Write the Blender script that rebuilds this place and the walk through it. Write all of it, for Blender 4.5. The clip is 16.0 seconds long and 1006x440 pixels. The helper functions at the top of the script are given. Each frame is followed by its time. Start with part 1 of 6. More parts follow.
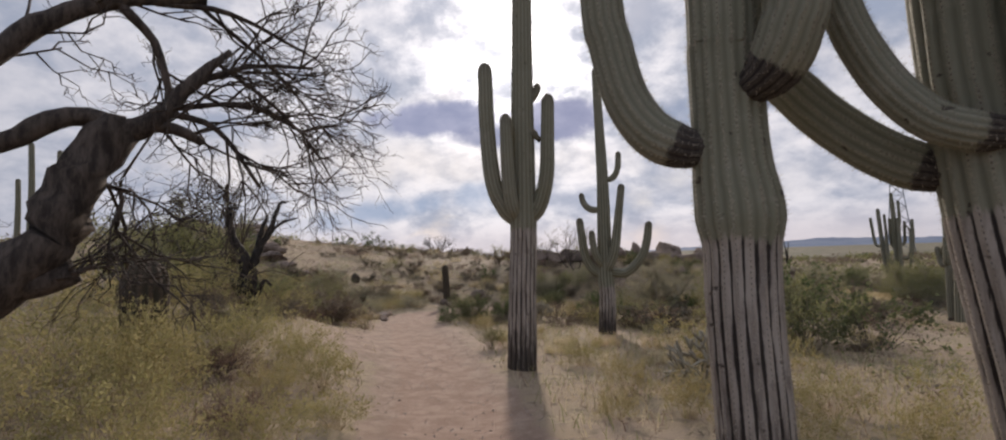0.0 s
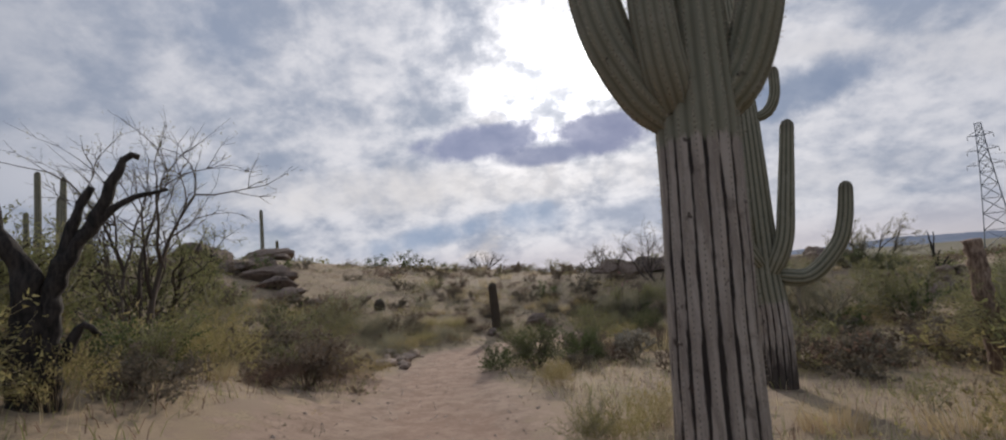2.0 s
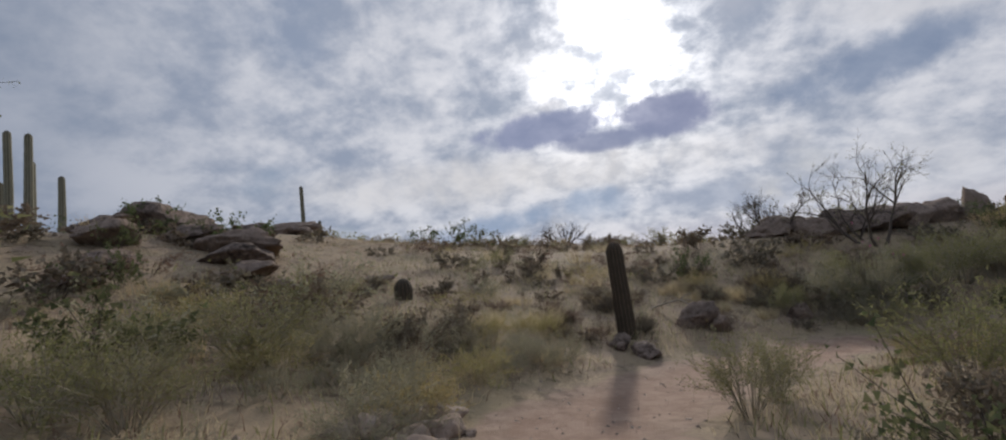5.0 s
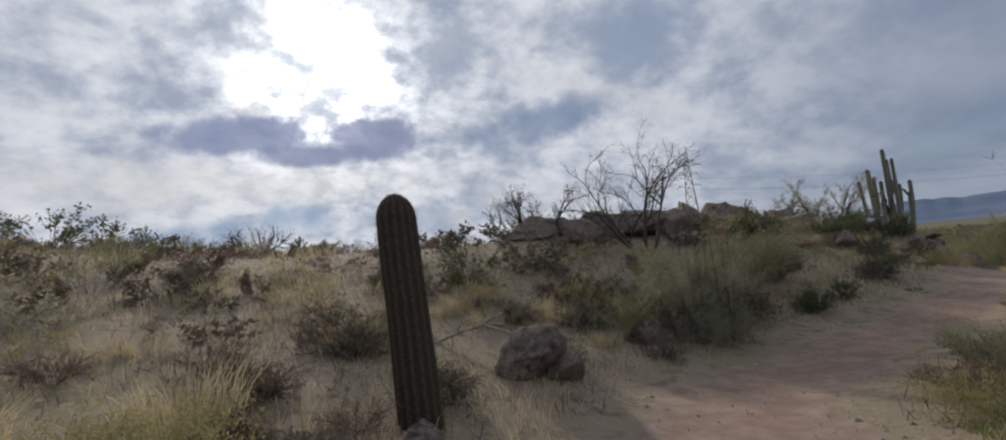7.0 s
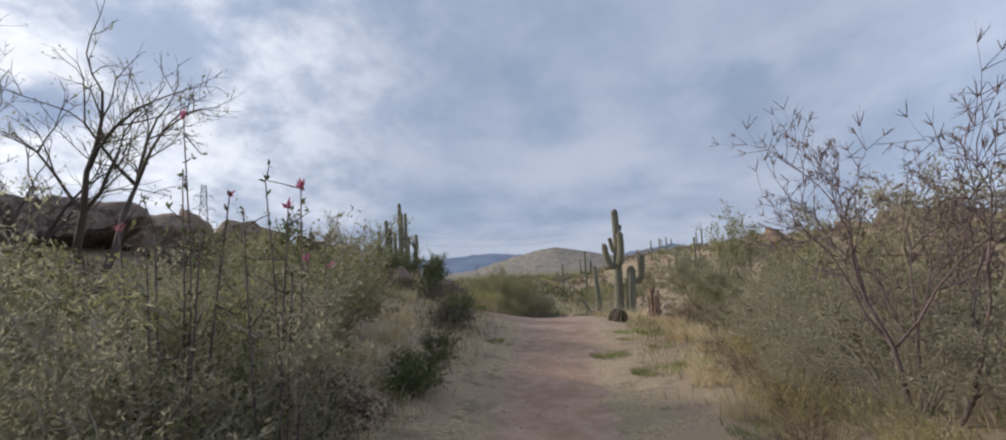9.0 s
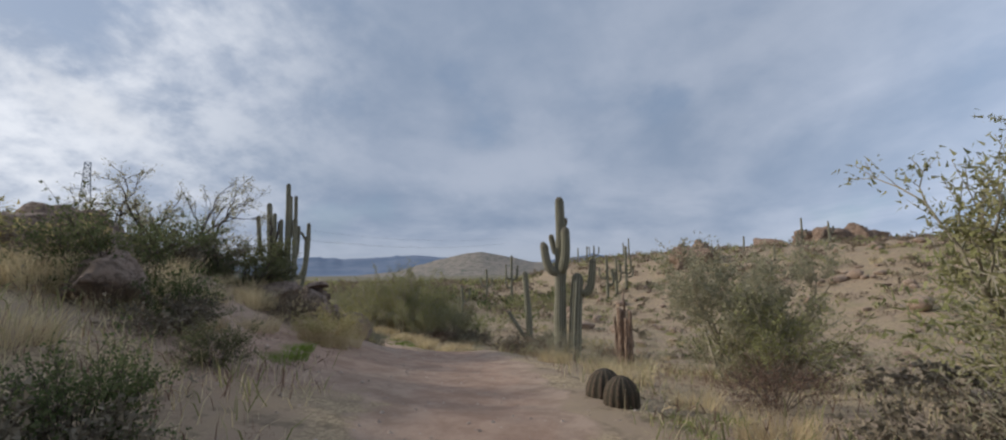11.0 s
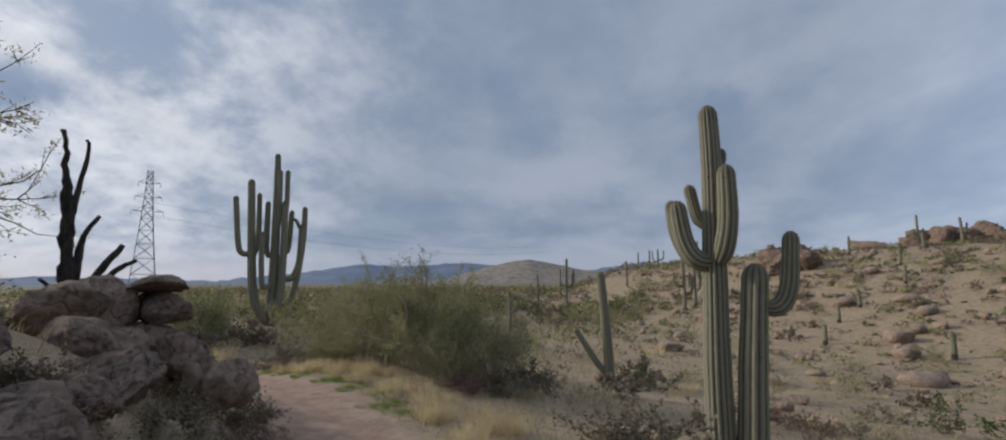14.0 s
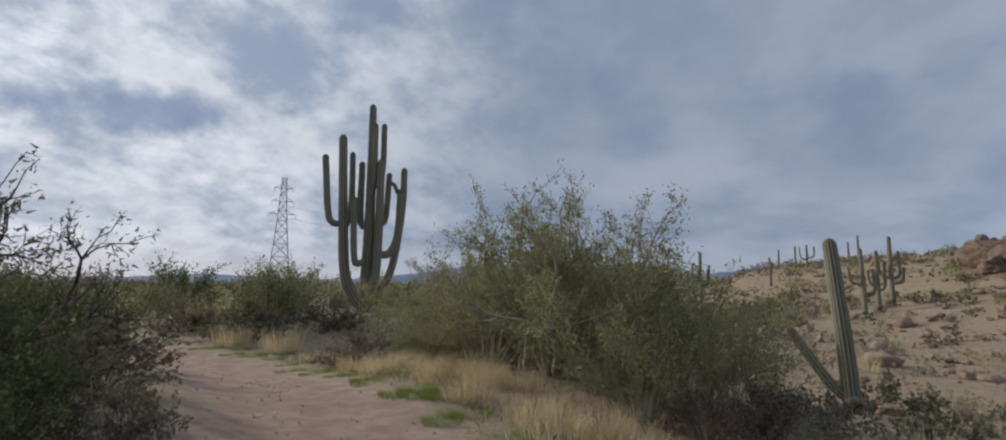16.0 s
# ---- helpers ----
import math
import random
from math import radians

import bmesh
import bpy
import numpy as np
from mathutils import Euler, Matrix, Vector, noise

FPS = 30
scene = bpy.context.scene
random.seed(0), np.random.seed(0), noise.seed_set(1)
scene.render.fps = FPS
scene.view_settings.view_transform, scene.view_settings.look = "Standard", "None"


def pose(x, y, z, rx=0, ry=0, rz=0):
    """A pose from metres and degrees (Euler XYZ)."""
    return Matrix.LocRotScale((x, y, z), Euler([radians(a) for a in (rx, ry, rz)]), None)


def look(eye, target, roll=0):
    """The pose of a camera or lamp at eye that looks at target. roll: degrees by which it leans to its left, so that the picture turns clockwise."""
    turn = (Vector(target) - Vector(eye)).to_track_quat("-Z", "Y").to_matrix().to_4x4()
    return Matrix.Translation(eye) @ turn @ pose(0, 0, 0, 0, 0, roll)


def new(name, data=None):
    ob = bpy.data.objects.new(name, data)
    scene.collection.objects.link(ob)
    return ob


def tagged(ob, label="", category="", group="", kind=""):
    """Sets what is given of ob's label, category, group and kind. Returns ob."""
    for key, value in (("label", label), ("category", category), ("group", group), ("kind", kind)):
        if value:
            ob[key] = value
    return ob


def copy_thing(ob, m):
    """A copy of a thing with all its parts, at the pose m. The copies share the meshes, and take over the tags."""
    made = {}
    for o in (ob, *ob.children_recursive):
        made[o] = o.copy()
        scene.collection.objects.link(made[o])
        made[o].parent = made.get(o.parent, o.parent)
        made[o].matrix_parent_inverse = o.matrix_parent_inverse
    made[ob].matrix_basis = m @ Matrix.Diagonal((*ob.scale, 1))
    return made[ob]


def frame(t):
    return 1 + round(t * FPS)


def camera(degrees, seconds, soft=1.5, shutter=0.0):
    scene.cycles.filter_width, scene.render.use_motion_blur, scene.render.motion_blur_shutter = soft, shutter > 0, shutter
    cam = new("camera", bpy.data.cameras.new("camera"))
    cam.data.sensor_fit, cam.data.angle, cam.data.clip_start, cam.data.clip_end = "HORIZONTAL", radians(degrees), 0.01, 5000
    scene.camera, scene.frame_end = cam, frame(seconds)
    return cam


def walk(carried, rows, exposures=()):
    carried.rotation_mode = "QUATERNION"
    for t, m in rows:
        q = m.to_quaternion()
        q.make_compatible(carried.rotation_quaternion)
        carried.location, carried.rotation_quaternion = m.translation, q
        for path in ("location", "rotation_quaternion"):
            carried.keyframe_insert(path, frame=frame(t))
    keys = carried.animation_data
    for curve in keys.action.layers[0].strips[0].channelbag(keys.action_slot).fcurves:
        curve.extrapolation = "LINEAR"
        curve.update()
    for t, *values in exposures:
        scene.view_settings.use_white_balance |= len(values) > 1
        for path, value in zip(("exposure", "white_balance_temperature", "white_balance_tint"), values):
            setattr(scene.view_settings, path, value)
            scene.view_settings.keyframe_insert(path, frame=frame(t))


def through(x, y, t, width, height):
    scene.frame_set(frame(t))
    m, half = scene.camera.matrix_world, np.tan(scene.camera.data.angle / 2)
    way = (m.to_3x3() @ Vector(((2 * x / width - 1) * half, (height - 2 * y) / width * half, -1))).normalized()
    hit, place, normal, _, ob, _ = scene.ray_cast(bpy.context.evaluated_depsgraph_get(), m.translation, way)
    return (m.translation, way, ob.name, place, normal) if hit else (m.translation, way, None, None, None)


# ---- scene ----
cam = camera(90.4, 16.0, soft=2.0)
PATH = [
    (0, (1.921, -0.491, 1.323), (1.793, 1.500, 1.466), -1.89),
    (0.5, (1.846, 0.668, 1.329), (1.736, 2.655, 1.536), -2.06),
    (1, (1.664, 1.911, 1.340), (1.498, 3.893, 1.549), -4.33),
    (1.5, (1.469, 3.157, 1.286), (1.219, 5.129, 1.507), -4.92),
    (2, (1.163, 4.276, 1.137), (0.851, 6.238, 1.368), -4.80),
    (2.5, (0.953, 5.451, 0.963), (0.463, 7.375, 1.205), -5.61),
    (3, (0.520, 6.589, 0.931), (-0.020, 8.502, 1.150), -6.28),
    (3.5, (0.112, 7.826, 0.955), (-0.438, 9.740, 1.143), -5.09),
    (6, (-1.875, 13.755, 0.617), (-2.423, 15.664, 0.848), -6.29),
    (6.5, (-2.077, 14.862, 0.614), (-2.153, 16.850, 0.819), -6.53),
    (7, (-1.966, 16.022, 0.535), (-1.392, 17.930, 0.711), -5.81),
    (7.5, (-1.546, 17.120, 0.373), (-0.654, 18.900, 0.565), -3.47),
    (8, (-0.995, 18.271, 0.402), (0.263, 19.804, 0.662), -4.75),
    (8.5, (-0.125, 19.075, 0.346), (1.579, 20.101, 0.550), -4.09),
    (9, (0.866, 19.677, 0.311), (2.719, 20.400, 0.516), -3.27),
    (9.5, (2.075, 20.046, 0.265), (3.994, 20.516, 0.572), -2.87),
    (12, (8.138, 21.747, 0.336), (10.077, 22.202, 0.516), -0.20),
    (12.5, (9.314, 22.162, 0.361), (11.245, 22.629, 0.587), -0.39),
    (13, (10.483, 22.424, 0.257), (12.419, 22.860, 0.504), -0.10),
    (13.5, (11.643, 22.716, 0.172), (13.576, 23.162, 0.427), -0.09),
    (14, (12.707, 23.135, 0.058), (14.590, 23.764, 0.302), -0.51),
    (14.5, (13.632, 23.823, -0.076), (15.405, 24.713, 0.182), -0.80),
    (15, (14.627, 24.495, -0.194), (16.363, 25.458, 0.051), -0.50),
    (15.5, (15.616, 25.128, -0.431), (17.399, 25.997, -0.175), 0.20),
    (16, (16.604, 25.821, -0.640), (18.312, 26.829, -0.385), 0.50),
]
walk(cam, [(t, look(eye, target, roll)) for t, eye, target, roll in PATH],
     [(0.0, 0.15, 6950, 16), (0.5, 0.05, 6950, 15), (1.0, -0.08, 6800, 14), (1.5, -0.05, 6750, 13), (3.5, -0.1, 6650, 12), (6.0, -0.15, 6550, 11), (7.4, -0.1, 6500, 10), (8.0, -0.2, 6500, 10), (8.6, 0.2, 6500, 10), (9.1, 0.5, 6500, 11), (9.7, 0.4, 6500, 10), (12.0, 0.17, 6500, 9), (12.8, 0.08, 6500, 9), (14.0, 0.05, 6450, 9), (16.0, 0.03, 6450, 9)])

# ---- sky, sun, exposure ----
SUN_AZ, SUN_EL = -2.0, 22.0          # degrees, clockwise from the y axis, and above the horizon
sun_way = Vector((math.sin(radians(SUN_AZ)) * math.cos(radians(SUN_EL)), math.cos(radians(SUN_AZ)) * math.cos(radians(SUN_EL)), math.sin(radians(SUN_EL))))
scene.view_settings.exposure = 0.0


class Nodes:
    """A short hand for node trees."""

    def __init__(self, tree):
        self.tree = tree
        tree.nodes.clear()

    def add(self, kind, **sets):
        n = self.tree.nodes.new(kind)
        ins = sets.pop("ins", {})
        for k, v in sets.items():
            if k == "op":
                n.operation = v
            elif k == "blend":
                n.data_type, n.blend_type = "RGBA", v
        for k, v in ins.items():
            self.put(n.inputs[k], v)
        return n

    def put(self, socket, v):
        if isinstance(v, bpy.types.NodeSocket):
            self.tree.links.new(v, socket)
        else:
            socket.default_value = v

    def math(self, op, a, b=0.0, clamp=False):
        n = self.add("ShaderNodeMath", op=op, ins={0: a, 1: b})
        n.use_clamp = clamp
        return n.outputs[0]

    def mix(self, f, a, b, blend="MIX"):
        n = self.add("ShaderNodeMix", blend=blend)
        self.put(n.inputs[0], f)
        for s, v in ((n.inputs[6], a), (n.inputs[7], b)):
            self.put(s, (*v, 1) if isinstance(v, tuple) and len(v) == 3 else v)
        return n.outputs[2]

    def ramp(self, v, a, b, lo=0.0, hi=1.0):
        n = self.add("ShaderNodeMapRange")
        n.interpolation_type = "SMOOTHSTEP"
        for k, s in zip((0, 1, 2, 3, 4), (v, a, b, lo, hi)):
            self.put(n.inputs[k], s)
        return n.outputs[0]

    def noise(self, vec, scale, detail=4.0, rough=0.55, distort=0.0):
        n = self.add("ShaderNodeTexNoise", ins={"Scale": scale, "Detail": detail, "Roughness": rough, "Distortion": distort})
        if vec is not None:
            self.put(n.inputs["Vector"], vec)
        return n.outputs[0]


def build_world():
    world = bpy.data.worlds.new("desert_sky")
    scene.world = world
    world.use_nodes = True
    N = Nodes(world.node_tree)
    way = N.add("ShaderNodeTexCoord").outputs["Generated"]
    sep = N.add("ShaderNodeSeparateXYZ", ins={0: way})
    x, y, z = sep.outputs
    flat = N.math("ADD", N.math("MAXIMUM", z, 0.0), 0.10)
    plane = N.add("ShaderNodeCombineXYZ", ins={0: N.math("DIVIDE", x, flat), 1: N.math("DIVIDE", y, flat), 2: 0.0}).outputs[0]
    sky = N.add("ShaderNodeTexSky")
    sky.sky_type, sky.sun_disc = "NISHITA", False
    sky.sun_elevation, sky.sun_rotation = radians(SUN_EL), radians(SUN_AZ)
    blue = N.mix(1.0, sky.outputs[0], (0.085, 0.085, 0.085), "MULTIPLY")
    # how near to the sun
    turn = N.add("ShaderNodeVectorMath", op="DOT_PRODUCT", ins={0: way, 1: tuple(sun_way)}).outputs["Value"]
    near = N.math("MAXIMUM", turn, 0.0)
    wide, glow = N.ramp(turn, 0.42, 0.95), N.math("POWER", near, 48.0)
    high = N.math("ADD", N.math("MAXIMUM", z, 0.0), 0.50)
    steep = N.add("ShaderNodeCombineXYZ", ins={0: N.math("DIVIDE", x, high), 1: N.math("DIVIDE", y, high), 2: 0.0}).outputs[0]
    puff = N.noise(steep, 7.5, 9.0, 0.58, 0.15)
    small = N.noise(steep, 20.0, 6.0, 0.6, 0.2)
    ragged = N.math("ADD", N.math("SUBTRACT", puff, 0.5), N.math("MULTIPLY", N.math("SUBTRACT", small, 0.5), 0.5))
    core = N.math("POWER", N.math("MINIMUM", N.math("ADD", near, N.math("MULTIPLY", ragged, 0.016)), 1.0), 250.0)
    # lumpy cloud round the sun, a smooth streaked sheet away from it
    big = N.noise(steep, 2.0, 4.0, 0.5, 0.2)
    lump = N.noise(steep, 4.0, 8.0, 0.55, 0.2)
    streak = N.add("ShaderNodeMapping", ins={0: plane})
    streak.inputs["Rotation"].default_value = (0, 0, radians(-28))
    streak.inputs["Scale"].default_value = (0.55, 1.0, 1)
    soft = N.noise(streak.outputs[0], 0.8, 5.0, 0.5, 0.4)
    fleck = N.math("ADD", N.math("MULTIPLY", puff, 0.42), N.math("MULTIPLY", small, 0.13))
    lumpy = N.ramp(N.math("ADD", fleck, N.math("ADD", N.math("MULTIPLY", lump, 0.25), N.math("MULTIPLY", big, 0.20))), 0.40, 0.60)
    sheet = N.ramp(N.math("ADD", N.math("MULTIPLY", soft, 0.62), N.math("ADD", N.math("MULTIPLY", lump, 0.24), N.math("MULTIPLY", puff, 0.14))), 0.36, 0.66)
    east = N.mix(sheet, (0.205, 0.262, 0.365), (0.345, 0.39, 0.485))
    north = N.mix(lumpy, (0.315, 0.375, 0.49), (0.74, 0.765, 0.825))
    cloud = N.mix(wide, east, north)
    cover = N.ramp(N.math("ADD", N.math("MULTIPLY", big, 0.6), N.math("MULTIPLY", lump, 0.4)), 0.33, 0.46, 0.6, 1.0)
    col = N.mix(cover, N.mix(0.4, blue, (0.19, 0.27, 0.44)), cloud)
    # banks of cloud at their bearings and heights, with frayed edges
    az, el = N.math("ARCTAN2", x, y), N.math("ARCSINE", z)
    wob = N.math("ADD", N.math("SUBTRACT", N.noise(way, 7.0, 8.0, 0.6, 0.3), 0.5), N.math("MULTIPLY", N.math("SUBTRACT", N.noise(way, 24.0, 6.0, 0.6), 0.5), 0.6))

    def bank(a0, e0, wa, we, soft, amount, fray=2.6, tilt=0.0):
        da, de = N.math("SUBTRACT", az, radians(a0)), N.math("SUBTRACT", el, radians(e0))
        de = N.math("SUBTRACT", de, N.math("MULTIPLY", da, tilt))
        da, de = N.math("DIVIDE", da, radians(wa)), N.math("DIVIDE", de, radians(we))
        r = N.math("ADD", N.math("MULTIPLY", da, da), N.math("MULTIPLY", de, de))
        r = N.math("SUBTRACT", 1.0, N.math("ADD", r, N.math("MULTIPLY", wob, fray)))
        return N.math("MULTIPLY", N.ramp(r, 0.0, soft), amount)

    low = N.ramp(el, radians(0.5), radians(5.0), 0.85, 0.0)
    col = N.mix(bank(-12.0, 10.6, 34.0, 3.6, 1.4, 0.75, 1.6), col, (0.74, 0.735, 0.74))
    col = N.mix(low, col, N.mix(wide, (0.36, 0.40, 0.48), (0.62, 0.60, 0.65)))
    col = N.mix(bank(-16.0, 5.6, 15.0, 1.7, 1.1, 0.85, 2.0, 0.17), col, (0.29, 0.385, 0.545))
    col = N.mix(bank(-6.0, 6.6, 5.5, 2.4, 1.2, 0.8, 2.0), col, (0.31, 0.40, 0.55))
    col = N.mix(bank(8.0, 5.8, 12.0, 1.9, 1.1, 0.7, 2.0, -0.05), col, (0.36, 0.42, 0.54))
    col = N.mix(bank(31.0, 17.0, 15.0, 2.6, 1.4, 0.75, 3.2, -0.36), col, (0.66, 0.68, 0.73))
    col = N.mix(bank(22.0, 6.5, 12.0, 3.2, 1.4, 0.5, 2.2), col, (0.62, 0.64, 0.69))
    shine = N.ramp(ragged, -0.16, 0.16, 0.35, 1.35)
    extra = N.math("ADD", N.math("MULTIPLY", N.math("MULTIPLY", glow, shine), 0.42), N.math("MULTIPLY", N.math("MULTIPLY", core, shine), 2.2))
    col = N.mix(1.0, col, N.add("ShaderNodeCombineXYZ", ins={0: extra, 1: extra, 2: N.math("MULTIPLY", extra, 0.98)}).outputs[0], "ADD")
    col = N.mix(bank(-10.5, 15.6, 9.0, 2.3, 0.7, 0.93, 1.9, 0.06), col, N.mix(puff, (0.19, 0.235, 0.385), (0.37, 0.41, 0.58)))
    col = N.mix(bank(3.6, 15.2, 6.8, 2.6, 0.7, 0.93, 1.9), col, N.mix(puff, (0.19, 0.225, 0.37), (0.35, 0.385, 0.55)))
    col = N.mix(bank(-3.5, 13.6, 8.0, 1.5, 0.8, 0.9, 1.4), col, (0.26, 0.30, 0.45))
    col = N.mix(bank(22.5, 15.6, 11.5, 2.9, 0.9, 0.88, 2.2, 0.10), col, N.mix(puff, (0.17, 0.235, 0.37), (0.33, 0.40, 0.53)))
    # added fill light: unseen cloud opposite the sun and overhead is made brighter
    lift = N.math("ADD", N.ramp(turn, -0.05, -0.8, 1.0, 1.75), N.ramp(z, 0.60, 0.95, 0.0, 0.6))
    col = N.mix(1.0, col, N.add("ShaderNodeCombineXYZ", ins={0: lift, 1: lift, 2: lift}).outputs[0], "MULTIPLY")
    out = N.add("ShaderNodeOutputWorld")
    bg = N.add("ShaderNodeBackground", ins={0: col, 1: 1.0})
    N.tree.links.new(bg.outputs[0], out.inputs[0])


build_world()
lamp = bpy.data.lights.new("sun", "SUN")
lamp.energy, lamp.angle, lamp.color = 2.8, radians(3.0), (1.0, 0.93, 0.84)
sun = new("sun", lamp)
sun.matrix_world = look(tuple(sun_way * 60), (0, 0, 0))


# ---- materials ----
def material(name, build, rough=0.9, bump=0.0, bump_scale=1.0):
    mat = bpy.data.materials.new(name)
    mat.use_nodes = True
    N = Nodes(mat.node_tree)
    out = N.add("ShaderNodeOutputMaterial")
    bsdf = N.add("ShaderNodeBsdfPrincipled")
    bsdf.inputs["Roughness"].default_value = rough
    bsdf.inputs["Specular IOR Level"].default_value = 0.2
    N.tree.links.new(bsdf.outputs[0], out.inputs[0])
    col, relief = build(N)
    N.put(bsdf.inputs["Base Color"], (*col, 1) if isinstance(col, tuple) else col)
    if relief is not None:
        b = N.add("ShaderNodeBump", ins={"Strength": bump, "Distance": bump_scale, "Height": relief})
        N.tree.links.new(b.outputs[0], bsdf.inputs["Normal"])
    return mat


def leafy(name, build, through=0.38):
    """Thin leaves and straw: part of the light passes through them."""
    mat = bpy.data.materials.new(name)
    mat.use_nodes = True
    N = Nodes(mat.node_tree)
    col, _ = build(N)
    a = N.add("ShaderNodeBsdfDiffuse", ins={0: col})
    b = N.add("ShaderNodeBsdfTranslucent", ins={0: col})
    m = N.add("ShaderNodeMixShader", ins={0: through, 1: a.outputs[0], 2: b.outputs[0]})
    out = N.add("ShaderNodeOutputMaterial")
    N.tree.links.new(m.outputs[0], out.inputs[0])
    return mat


def attribute(N, name):
    n = N.add("ShaderNodeAttribute")
    n.attribute_name = name
    return n.outputs["Fac"]


def place_of(N):
    return N.add("ShaderNodeTexCoord").outputs["Object"]


def ground_look(N):
    at = N.add("ShaderNodeNewGeometry").outputs["Position"]
    trail = attribute(N, "trail")
    fine, mid, big = N.noise(at, 38.0, 6.0, 0.7), N.noise(at, 4.5, 6.0, 0.65), N.noise(at, 0.5, 4.0)
    grit = N.noise(at, 140.0, 3.0, 0.7)
    dirt = N.mix(N.ramp(mid, 0.35, 0.68), (0.235, 0.158, 0.112), (0.345, 0.246, 0.18))
    dirt = N.mix(N.ramp(fine, 0.56, 0.72), dirt, (0.22, 0.145, 0.105))
    dirt = N.mix(N.ramp(grit, 0.6, 0.75, 0, 0.6), dirt, (0.50, 0.40, 0.32))
    straw = N.mix(N.ramp(fine, 0.35, 0.65), (0.19, 0.14, 0.088), (0.42, 0.325, 0.205))
    scrub = N.mix(N.ramp(N.noise(at, 1.3, 6.0, 0.65, 0.6), 0.42, 0.6), straw, (0.27, 0.20, 0.14))
    scrub = N.mix(N.ramp(N.noise(at, 0.8, 5.0, 0.6, 0.4), 0.46, 0.62, 0, 0.85), scrub, (0.30, 0.222, 0.142))
    scrub = N.mix(N.ramp(mid, 0.50, 0.68, 0, 0.75), scrub, (0.11, 0.082, 0.055))
    scrub = N.mix(N.ramp(big, 0.5, 0.7, 0, 0.35), scrub, (0.16, 0.155, 0.075))
    east = N.ramp(N.add("ShaderNodeSeparateXYZ", ins={0: at}).outputs[0], 6.0, 13.0, 0.0, 0.35)
    dirt = N.mix(east, dirt, N.mix(N.ramp(mid, 0.35, 0.68), (0.27, 0.195, 0.145), (0.385, 0.30, 0.23)))
    tread = N.ramp(N.math("ADD", trail, N.math("MULTIPLY", N.math("SUBTRACT", big, 0.5), 0.3)), 0.86, 1.0, 0.0, 0.6)
    dirt = N.mix(tread, dirt, N.mix(N.ramp(mid, 0.35, 0.7), (0.265, 0.165, 0.115), (0.35, 0.235, 0.17)))
    edge = N.ramp(N.math("ADD", trail, N.math("MULTIPLY", N.math("SUBTRACT", mid, 0.5), 0.9)), 0.35, 0.6)
    relief = N.math("ADD", N.math("MULTIPLY", fine, 0.7), N.math("ADD", N.math("MULTIPLY", mid, 0.35), N.math("MULTIPLY", grit, 0.3)))
    away = N.add("ShaderNodeVectorMath", op="DISTANCE", ins={0: at, 1: (10.0, 18.0, 0.0)}).outputs["Value"]
    plain = N.mix(N.ramp(N.noise(at, 0.06, 7.0, 0.7), 0.42, 0.6), (0.11, 0.105, 0.062), (0.20, 0.165, 0.11))
    scrub = N.mix(N.ramp(away, 85.0, 170.0), scrub, plain)
    return N.mix(edge, scrub, dirt), relief


